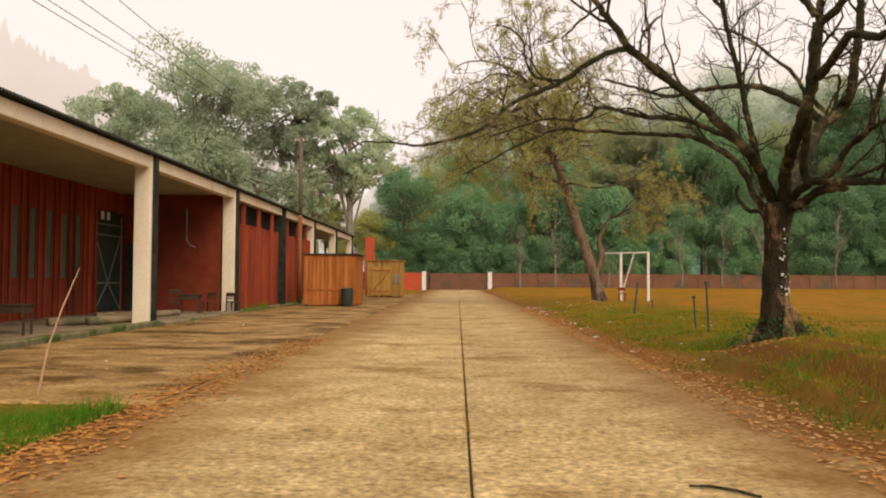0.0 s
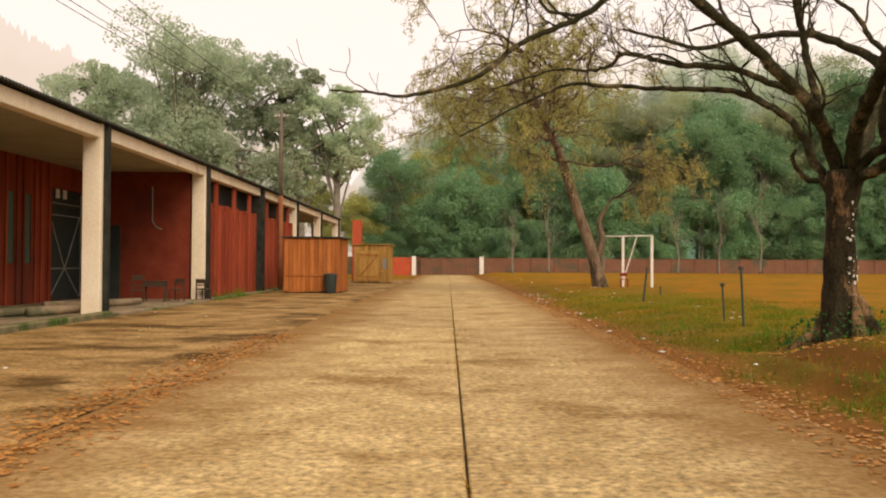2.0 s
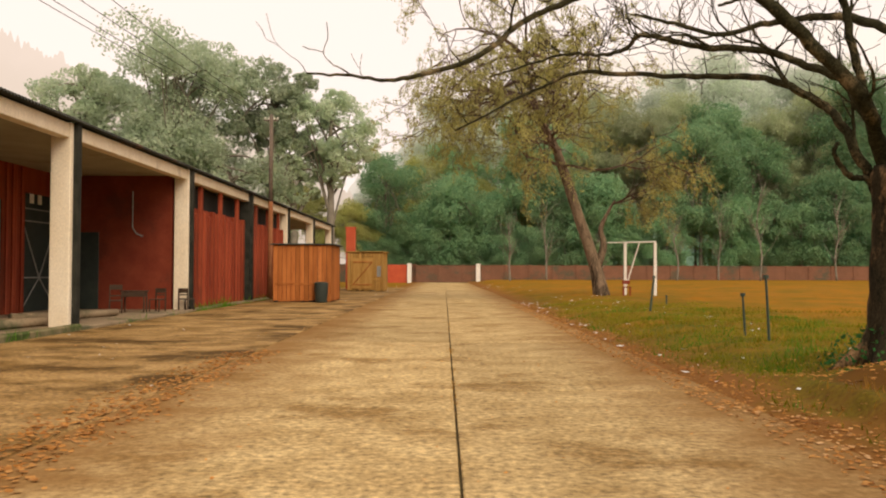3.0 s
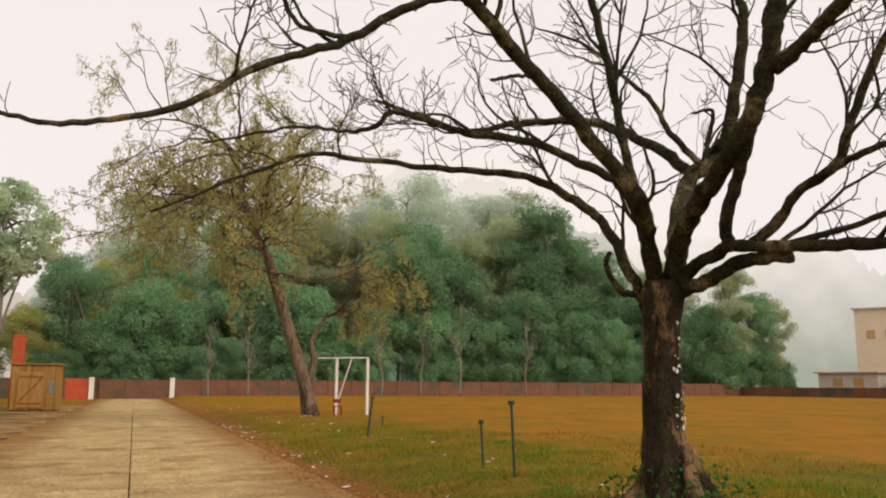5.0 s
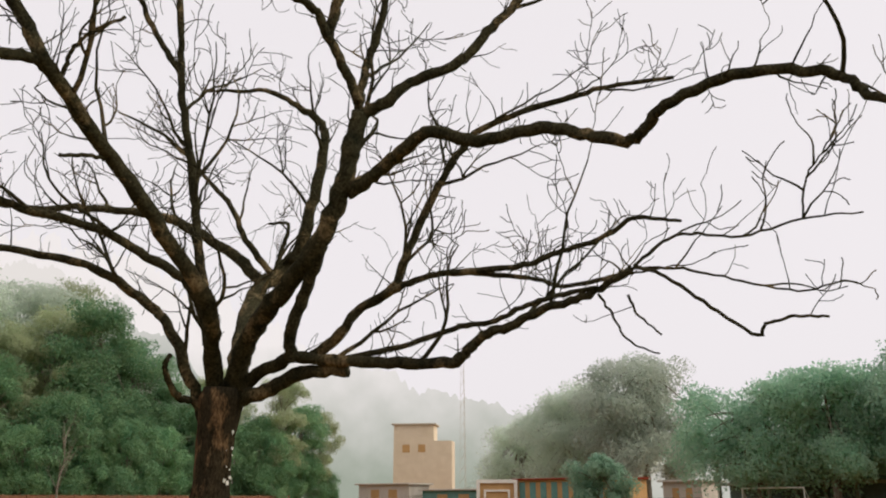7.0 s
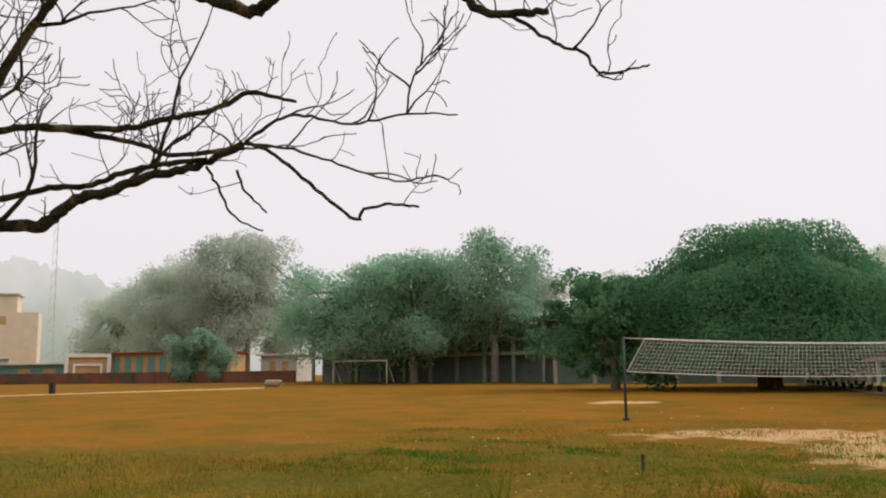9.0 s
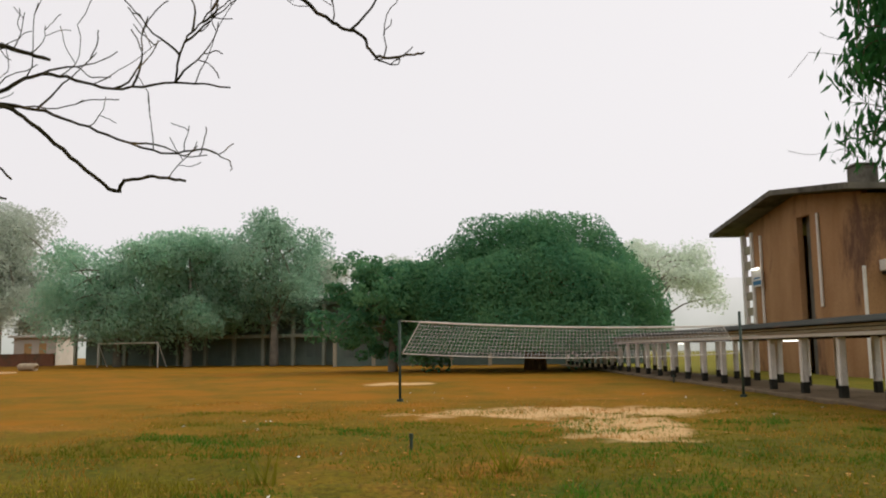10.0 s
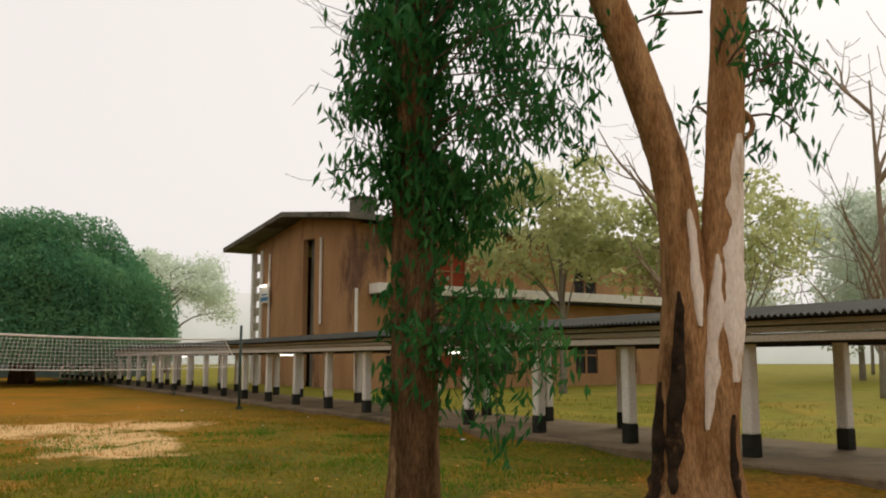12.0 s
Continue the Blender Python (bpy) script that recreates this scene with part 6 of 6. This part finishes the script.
def low_house(x, y, turn, w, d, h, mat, label, panels=0):
    b = thing("low_house", (x, y, 0.2, 0, 0, turn), label, "building")
    part("wall", Geo().box(0, w, 0, d, 0, h), mat, b)
    part("roof", Geo().box(-0.5, w + 0.5, -0.6, d + 0.5, h, h + 0.25, 0.04), REDBRICK if panels else PALEWALL, b)
    for i in range(panels):
        a = 0.6 + i * (w - 0.8) / panels
        part("panel", Geo().box(a, a + 0.55 * (w - 0.8) / panels, -0.07, -0.01, 1.2, h - 0.3, 0.01), TEALPAINT, b, "teal painted panel")
    if not panels:
        for i in range(2):
            part("window", Geo().box(w * (0.25 + 0.35 * i), w * (0.42 + 0.35 * i), -0.05, -0.01, h * 0.45, h * 0.8), OCHRE, b)
    return b


low_house(105, 84.5, -90, 17.5, 7, 4.2, OCHRE, "long low ochre house with teal panels", 9)
low_house(104, 60.5, -90, 5.2, 6, 3.6, PALEWALL, "small pale house behind the wall")
low_house(104, 117, -82, 10.5, 6, 3.9, PALEWALL, "pale flat house behind the wall")
low_house(107, 105, -85, 12, 6, 2.9, TEALPAINT, "low teal-roofed house behind the wall")
t = thing("ochre_tower_house", (138, 142, 0.2, 0, 0, -55), "tall ochre house in the mist", "building")
part("wall", Geo().box(0, 9, 0, 7, 0, 17.5).box(9, 13, 0, 7, 0, 14), PALEOCHRE, t)
part("roof", Geo().box(-0.5, 9.5, -0.5, 7.5, 17.5, 17.8, 0.03), PALEWALL, t)
# Ochre windows keep contrast low, as mist would.
for k in range(2):
    part("window", Geo().box(2 + 3.5 * k, 3.6 + 3.5 * k, -0.06, -0.01, 11.5, 13.2), OCHRE, t)
p = thing("cream_portal", (102.5, 86.2, 0.2, 0, 0, -55), "cream double frame gateway behind the wall", "gateway")
part("outer_frame", Geo().box(-3, -2.5, -0.3, 0.3, 0, 4.3, 0.03).box(2.5, 3, -0.3, 0.3, 0, 4.3, 0.03).box(-2.5, 2.5, -0.3, 0.3, 3.8, 4.3, 0.03), WHITEPAINT, p)
part("inner_frame", Geo().box(-1.9, -1.6, -0.2, 0.2, 0, 2.9, 0.02).box(1.6, 1.9, -0.2, 0.2, 0, 2.9, 0.02).box(-1.6, 1.6, -0.2, 0.2, 2.6, 2.9, 0.02), WHITEPAINT, p)
part("infill", Geo().box(-2.5, 2.5, 0.05, 0.15, 0, 3.8), OCHRE, p)
m = thing("radio_mast", (190, 165, 0.2), "thin lattice radio mast in the mist", "mast")
for a in range(3):
    q = Vector((math.cos(a * 2.09), math.sin(a * 2.09), 0))
    part("leg", Geo().tube([q * 1.2, q * 0.5 + Vector((0, 0, 42))], 0.045, 5), PALEWALL, m)
for k in range(14):
    r = 1.15 - 0.05 * k
    ring = [Vector((math.cos(a * 2.09) * r, math.sin(a * 2.09) * r, 3 * k + (0 if a % 2 else 2.0))) for a in range(4)]
    part("lattice", Geo().tube(ring, 0.035, 4), PALEWALL, m)


# ---- backdrop of misty distance ----
def ridge(name, radius, a0, a1, tops, mat, label, rough=1.0):
    """A far misty tree line with an uneven top, on a circle about the place."""
    g = Geo()
    n = 700
    for i in range(n + 1):
        u = i / n
        a = radians(a0 + (a1 - a0) * u)
        k = u * (len(tops) - 1)
        j = min(int(k), len(tops) - 2)
        f = k - j
        f = f * f * (3 - 2 * f)
        h = tops[j] * (1 - f) + tops[j + 1] * f
        h *= 1 + 0.13 * noise.noise((u * 26, radius, 0)) + rough * (0.09 * noise.noise((u * 80, radius, 3)) + 0.06 * noise.noise((u * 230, radius, 7)) + 0.03 * noise.noise((u * 700, radius, 9)))
        x, y = math.sin(a) * radius, math.cos(a) * radius
        g.v += [(x, y, -3), (x, y, h)]
    for i in range(n):
        g.f.append((2 * i, 2 * i + 2, 2 * i + 3, 2 * i + 1))
    return setting(name, g, mat, label, "backdrop")


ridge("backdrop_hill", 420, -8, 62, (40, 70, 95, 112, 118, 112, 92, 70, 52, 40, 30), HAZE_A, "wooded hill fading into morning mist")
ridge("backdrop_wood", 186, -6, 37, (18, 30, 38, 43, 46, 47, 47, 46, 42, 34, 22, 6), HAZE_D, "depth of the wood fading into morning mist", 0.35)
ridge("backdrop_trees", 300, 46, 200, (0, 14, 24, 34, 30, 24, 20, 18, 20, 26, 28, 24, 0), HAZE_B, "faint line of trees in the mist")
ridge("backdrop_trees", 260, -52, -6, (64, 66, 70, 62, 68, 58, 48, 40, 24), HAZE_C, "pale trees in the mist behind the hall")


# ---- eucalyptus pair ----
def hanging_leaves(points, per, rs, spread, length, width):
    c = np.repeat(np.array(points), per, axis=0)
    n = len(c)
    c = c + rs.normal(size=(n, 3)) * spread
    along = np.tile(np.array([[0.15, 0.0, -1.0]]), (n, 1))
    return leaf_quads(c, length, width, rs, along=along)


def leafy_trunk_tree():
    x, y = 8.0, 2.88
    z = height(x, y)
    t = thing("leaf_clad_tree", (x, y, z), "straight brown trunk wrapped in hanging dark green leaves", "tree")
    rng, rs = random.Random(14), np.random.RandomState(14)
    stem = curve([(0.02, 0, -0.2), (-0.02, 0.02, 1.2), (0.03, 0.0, 3.0), (0.0, 0.03, 5.0), (0.1, 0.0, 8.0), (0.1, 0, 11.0)], 6)
    g = Geo().tube(stem, [0.34, 0.30, 0.275, 0.265, 0.26, 0.255, 0.25, 0.25, 0.245, 0.245, 0.24, 0.24] + [0.235 - 0.008 * i for i in range(len(stem) - 12)], 16, lump=0.10, rng=rng)
    part("trunk", g, BARKBROWN, t, "", True)
    tw, ends, hug = Geo(), [], []
    right = Vector((-0.53, -0.85, 0))

    def shoot(p, d, ln, rise, hang, r=0.011):
        """A thin shoot that rises away from the trunk and hangs over at its end."""
        mid = p + d * ln * 0.5 + Vector((0, 0, rise))
        end = p + d * ln + Vector((rng.uniform(-0.1, 0.1), rng.uniform(-0.1, 0.1), rise * 0.6))
        line = curve([p, mid, end, end + d * 0.08 + Vector((0, 0, -hang))], 4)
        tw.tube(line, [r * (1 - 0.7 * k / (len(line) - 1)) for k in range(len(line))], 4, cap=False)
        ends.extend(tuple(q) for q in line[4:])

    for i in range(110):
        # the thick side: longest about the middle of the crown
        hz = rng.uniform(2.75, 7.6)
        reach = 0.5 + 1.35 * smooth(2.7, 4.3, hz)
        d = Matrix.Rotation(rng.gauss(0, 0.75), 3, "Z") @ right
        shoot(Vector((0, 0, hz)) + d * 0.2, d, reach * rng.uniform(0.25, 1.0), rng.uniform(0.0, 0.35), rng.uniform(0.15, 0.5))
    for i in range(34):
        hz = rng.uniform(3.3, 7.4)
        d = Matrix.Rotation(math.pi + rng.gauss(0, 0.6), 3, "Z") @ right
        shoot(Vector((0, 0, hz)) + d * 0.2, d, rng.uniform(0.15, 0.62), rng.uniform(0.0, 0.25), rng.uniform(0.15, 0.4))
    for i in range(16):
        hz = rng.uniform(1.1, 2.1)
        d = Matrix.Rotation(rng.gauss(0, 0.4), 3, "Z") @ right
        shoot(Vector((0, 0, hz)) + d * 0.2, d, rng.uniform(0.3, 1.25), rng.uniform(-0.05, 0.15), rng.uniform(0.3, 0.9))
    for i in range(680):
        hz = 2.7 + 5.0 * rng.random() ** 0.9 if rng.random() < 0.9 else rng.uniform(1.0, 2.7)
        a = rng.uniform(0, 6.283)
        hug.append((math.cos(a) * 0.29, math.sin(a) * 0.29, hz))
    # thin bare shoots on the other side
    for i in range(10):
        hz = rng.uniform(2.6, 5.5)
        d = Matrix.Rotation(math.pi + rng.gauss(0, 0.4), 3, "Z") @ right
        p = Vector((0, 0, hz)) + d * 0.2
        grow(tw, p, d + Vector((0, 0, 0.25)), rng.uniform(0.7, 1.5), 0.009, 1, rng, [], 4, 0.22, 0.06, (2, 3), 0.5, 6, 0.003)
    tagged(part("twig_spray", tw, TWIG, t, "thin hanging twigs"), kind="stuff")
    part("crown", cloud("crown", np.concatenate([hanging_leaves(ends, 8, rs, 0.10, 0.17, 0.045), hanging_leaves(hug, 7, rs, 0.07, 0.18, 0.05)]), 4, LEAF_EUC), None, t, "long drooping dark green leaves")


leafy_trunk_tree()


def twin_trunk_tree():
    x, y = 6.53, 0.34
    t = thing("twin_eucalyptus", (x, y, height(x, y)), "forked eucalyptus with peeling bark and pale bare wood", "tree")
    rng, rs = random.Random(15), np.random.RandomState(15)
    R = Vector((-0.53, -0.85, 0))
    up = lambda off, z: R * off + Vector((0, 0, z))
    a = curve([up(-0.16, -0.2), up(-0.14, 0.7), up(-0.05, 1.9), up(-0.08, 2.9), up(-0.18, 3.6), up(-0.37, 4.25), up(-0.60, 4.95), up(-0.84, 5.65), up(-1.1, 6.8)], 5)
    ra = [0.44, 0.385, 0.345, 0.30, 0.295, 0.29, 0.285, 0.28, 0.275, 0.27, 0.262, 0.25, 0.24, 0.23, 0.222] + [0.216 - 0.0011 * i for i in range(len(a) - 15)]
    part("leaning_stem", Geo().tube(a, ra, 18, lump=0.08, rng=rng), EUCSTEM, t, "brown-barked leaning stem", True)
    b = curve([up(0.16, -0.2), up(0.18, 0.7), up(0.30, 1.9), up(0.37, 2.9), up(0.44, 3.77), up(0.51, 4.7), up(0.57, 5.65), up(0.62, 7.0)], 5)
    rb = [0.43, 0.37, 0.33, 0.295, 0.285, 0.28, 0.275, 0.27, 0.265, 0.26, 0.252, 0.242, 0.232, 0.222, 0.214] + [0.208 - 0.0011 * i for i in range(len(b) - 15)]
    stem = part("upright_stem", Geo().tube(b, rb, 18, lump=0.08, rng=rng), EUCSTEM, t, "pale and brown upright stem", True)
    # bare pale strips and the burnt hollow lie a few millimetres proud of the bark
    face = Vector((-0.67, 0.74, 0))

    def strip(line, i0, i1, off, wide, rad, mat, name, parent, label):
        g = Geo()
        rows = []
        n = 7
        for i in range(i0, i1 + 1):
            u = (i - i0) / max(1, i1 - i0)
            w = wide * math.sin(math.pi * min(1, max(0.02, u * 0.96 + 0.02))) ** 0.6
            lo = off - 0.5 * w * (1 + 0.7 * noise.noise((i * 0.23, wide * 7, off)))
            hi = off + 0.5 * w * (1 + 0.7 * noise.noise((i * 0.31, wide * 7 + 5, off)))
            row = []
            for k in range(n):
                an = lo + (hi - lo) * k / (n - 1)
                d = Matrix.Rotation(an, 3, "Z") @ face
                row.append(len(g.v))
                g.v.append(tuple(line[i] + d * ((rad(i)) * 1.10 if 0 < k < n - 1 else rad(i) * 0.95)))
            rows.append(row)
        for r0, r1 in zip(rows, rows[1:]):
            for k in range(n - 1):
                g.f.append((r0[k], r0[k + 1], r1[k + 1], r1[k]))
        part(name, g, mat, parent, label, True)

    fa, fb = curve(a, 3), curve(b, 3)
    la, lb = (lambda i: ra[min(i // 3, len(ra) - 1)]), (lambda i: rb[min(i // 3, len(rb) - 1)])
    strip(fb, 22, 62, 0.8, 1.6, lb, EUCPALE, "bare_wood", stem, "pale cream bare wood")
    strip(fb, 16, 40, -0.2, 0.8, lb, EUCPALE, "bare_wood", stem, "pale cream bare wood")
    strip(fa, 29, 48, 0.55, 0.65, la, EUCPALE, "bare_wood", t, "pale cream bare wood")
    strip(fa, 6, 34, -0.25, 0.75, la, CHAR, "burnt_hollow", t, "black burnt hollow in the bark")
    strip(fa, 2, 22, -0.95, 0.7, la, CHAR, "burnt_hollow", t, "black burnt hollow in the bark")
    strip(fb, 5, 18, 0.75, 0.35, lb, CHAR, "burnt_hollow", stem, "dark scorched streak in the bark")
    tw, ends = Geo(), []
    for i in range(26):
        hz = rng.uniform(4.0, 7.0)
        an = rng.gauss(0, 0.9)
        d = Matrix.Rotation(an, 3, "Z") @ R
        p = R * 0.36 + Vector((0, 0, hz)) + d * 0.12
        ln = rng.uniform(0.5, 1.6)
        line = curve([p, p + d * ln * 0.6 + Vector((0, 0, 0.2)), p + d * ln + Vector((0, 0, -0.25))], 4)
        tw.tube(line, [0.02 - 0.0018 * k for k in range(len(line))], 5, cap=False)
        ends += [tuple(q) for q in line[4:]]
    p = R * 0.34 + Vector((0, 0, 4.1))
    elbow = [p, p + R * 0.3 + Vector((0, 0, 0.08)), p + R * 0.42 + Vector((0, 0, -0.05)), p + R * 0.36 + Vector((0, 0, -0.2)), p + R * 0.22 + Vector((0, 0, -0.28))]
    part("stub_branch", Geo().tube(curve(elbow, 4), [0.045 - 0.0015 * k for k in range(17)], 8), EUCBARK, t, "short crooked branch", True)
    ends += [tuple(p + R * 0.5 + Vector((0, 0, -0.35)))] * 3
    tagged(part("twig_spray", tw, TWIG, t), kind="stuff")
    part("crown", cloud("crown", hanging_leaves(ends, 6, rs, 0.1, 0.2, 0.055), 4, LEAF_EUC), None, t, "drooping dark green leaves")


twin_trunk_tree()
slim_tree(20.6, -14.5, 9.5, 80, "bare pale branching tree on the lawn", PALETWIG, 0.18, 0.8)
slim_tree(9.6, -8.6, 7.0, 81, "bare pale branching tree behind the walkway", PALETWIG, 0.11, 0.75)
slim_tree(22, -20, 8, 82, "slim bare pale tree on the lawn")
slim_tree(19, -24, 7, 83, "slim bare pale tree on the lawn")


# ---- grass, fallen leaves, scraps ----
def blades(name, n, area, tall, mat, label, seed, keep=None):
    rs = np.random.RandomState(seed)
    x = rs.uniform(area[0], area[1], n)
    y = rs.uniform(area[2], area[3], n)
    k = np.array([noise.noise((a * 0.5, b * 0.5, seed)) for a, b in zip(x, y)])
    ok = k > -0.05 + rs.uniform(-0.25, 0.25, n)
    if keep:
        ok &= np.array([keep(a, b) for a, b in zip(x, y)])
    x, y = x[ok], y[ok]
    z = np.array([height(a, b) for a, b in zip(x, y)])
    n = len(x)
    a = rs.uniform(0, 6.283, n)
    h = tall * (0.25 + 1.15 * rs.rand(n) ** 2) * (1 + 1.2 * np.clip(k[ok], -0.3, 0.6))
    lean = rs.normal(size=(n, 2)) * 0.4 * h[:, None]
    w = 0.004 + 0.006 * rs.rand(n) + 0.02 * tall
    s = np.stack([np.cos(a) * w, np.sin(a) * w, np.zeros(n)], 1)
    p = np.stack([x, y, z - 0.01], 1)
    tip = p + np.stack([lean[:, 0], lean[:, 1], h], 1)
    tri = np.stack([p - s, p + s, tip], 1)
    return tagged(new(name, cloud(name, tri, 3, mat)), label, "grass", "", "stuff")


blades("verge_grass", 26000, (3.7, 14, 4, 36), 0.09, GRASS, "short green and straw grass along the road verge", 3)
blades("dry_verge_grass", 16000, (3.9, 14, 5, 34), 0.11, GRASSDRY, "dry straw-coloured grass on the verge", 4, lambda a, b: noise.noise((a * 0.35, b * 0.35, 9)) > 0.0)
blades("field_grass", 60000, (8, 22, -2.2, 14), 0.05, GRASS, "short patchy field grass", 5)
blades("dry_field_grass", 36000, (8, 26, -2.2, 16), 0.06, GRASSDRY, "short dry orange field grass", 6)
blades("lawn_grass", 9000, (6, 26, -20, -5.8), 0.09, GRASS, "green lawn behind the walkway", 7)
blades("lush_grass", 18000, (-7.5, -3.75, 5.5, 9.9), 0.17, GRASSLUSH, "lush green grass clump at the road edge", 8, lambda a, b: b < 9.4 + 0.5 * noise.noise((a, 3, 0)))
blades("lush_tufts", 26000, (3.8, 10, 6, 34), 0.12, GRASSLUSH, "lush green tufts on the verge", 9, lambda a, b: noise.noise((a * 0.6, b * 0.6, 4)) > 0.12)
blades("bright_verge_grass", 40000, (4.1, 10.5, 7, 42), 0.10, GRASSBRIGHT, "bright yellow-green grass on the verge", 13)
blades("weed_clump", 34, (10.9, 11.25, 6.7, 7.0), 0.42, GRASSBRIGHT, "taller green weed clump in the field", 14)
blades("weed_clump_dry", 26, (9.7, 10.0, 9.5, 9.8), 0.34, GRASS, "taller weed clump in the field", 15)
blades("green_field_grass", 70000, (7.5, 18, -2.2, 13), 0.055, GRASSLUSH, "green grass tufts in the field", 16, lambda a, b: noise.noise((a * 0.45, b * 0.45, 7)) > -0.15)
blades("plinth_weeds", 4200, (-10.1, -9.35, 20, 70), 0.3, GRASSLUSH, "green weeds along the hall plinth", 10, lambda a, b: noise.noise((1, b * 0.35, 4)) > -0.05)


def litter(name, n, pick, size, mat, label, category, seed):
    rs = np.random.RandomState(seed)
    c = []
    while len(c) < n:
        p = pick(rs)
        if p is not None:
            x, y = p
            z = max(height(x, y), 0.0 if abs(x) < 3.5 or (-9.3 < x < -3.6 and y > 10.2) else -1)
            c.append((x, y, z + 0.012 + 0.01 * rs.rand()))
    c = np.array(c)
    q = leaf_quads(c, size, size * 0.7, rs)
    q[:, :, 2] = c[:, None, 2] + (q[:, :, 2] - c[:, None, 2]) * 0.22
    return tagged(new(name, cloud(name, q, 4, mat)), label, category, "", "stuff")


litter("tree_litter", 900, lambda r: (6.25 + r.normal() * 0.9, 16.3 + r.normal() * 0.9), 0.09, DEADLEAF, "dry leaves and dead weeds round the bare tree", "leaves", 9)
litter("fallen_leaves", 4800, lambda r: (3.0 + abs(r.normal()) * 0.75, 4 + 40 * r.rand() ** 1.3), 0.08, DEADLEAF, "brown fallen leaves along the road edge", "leaves", 1)
litter("leaf_drift", 4200, lambda r: (-3.5 + r.normal() * 0.24 - 0.35 * (r.rand() < 0.3), 5 + 16 * r.rand() ** 2.0), 0.095, DEADLEAF, "drift of brown fallen leaves on the slab edge", "leaves", 2)
litter("long_dry_leaves", 420, lambda r: (3.55 + r.normal() * 0.28, 5.5 + 9 * r.rand()), 0.085, PALELEAF, "long pale dry leaves strewn along the road edge", "leaves", 21)
litter("scattered_leaves", 700, lambda r: (r.uniform(-9, 9), r.uniform(4, 45)), 0.06, DEADLEAF, "scattered brown leaves", "leaves", 3)
litter("field_leaves", 900, lambda r: (r.uniform(7, 26), r.uniform(-2, 14)), 0.08, DEADLEAF, "fallen leaves on the field", "leaves", 4)
litter("paper_scraps", 150, lambda r: (3.6 + 4.5 * r.rand() ** 1.6, 12 + 36 * r.rand() ** 0.7), 0.15, PAPER, "white paper scraps on the verge", "litter", 5)
litter("paper_scraps_field", 45, lambda r: (r.uniform(8, 34), r.uniform(-2, 16)), 0.11, PAPER, "white paper scraps on the field", "litter", 6)
litter("paper_scraps_gate", 70, lambda r: (r.choice((-4.2, 4.6)) + r.normal() * 1.0, r.uniform(60, 100)), 0.16, PAPER, "white rubbish by the road end", "litter", 7)
litter("paper_scraps_apron", 26, lambda r: (r.uniform(-9, -3.8), r.uniform(11, 50)), 0.09, PAPER, "white paper scraps on the apron", "litter", 8)

# ---- road slabs, last ----
rngs = random.Random(77)
JOINTS = [8.4 + 7.35 * i for i in range(-3, 16)]
for y0, y1 in zip(JOINTS, JOINTS[1:]):
    for x0, x1 in ((-3.6, 0.099), (0.121, 3.5)):
        wob = rngs.uniform(-0.004, 0.004)
        slab = part("slab", Geo().box(x0, x1, y0 + 0.034, y1 - 0.034, -0.03, 0.0 + wob, 0.012), CONCRETE, ROAD)
blades("joint_weeds", 1600, (0.06, 0.16, 4.5, 34), 0.07, GRASSDRY, "dry weeds in the road joint", 12, lambda a, b: noise.noise((3, b * 0.9, 4)) > -0.08)
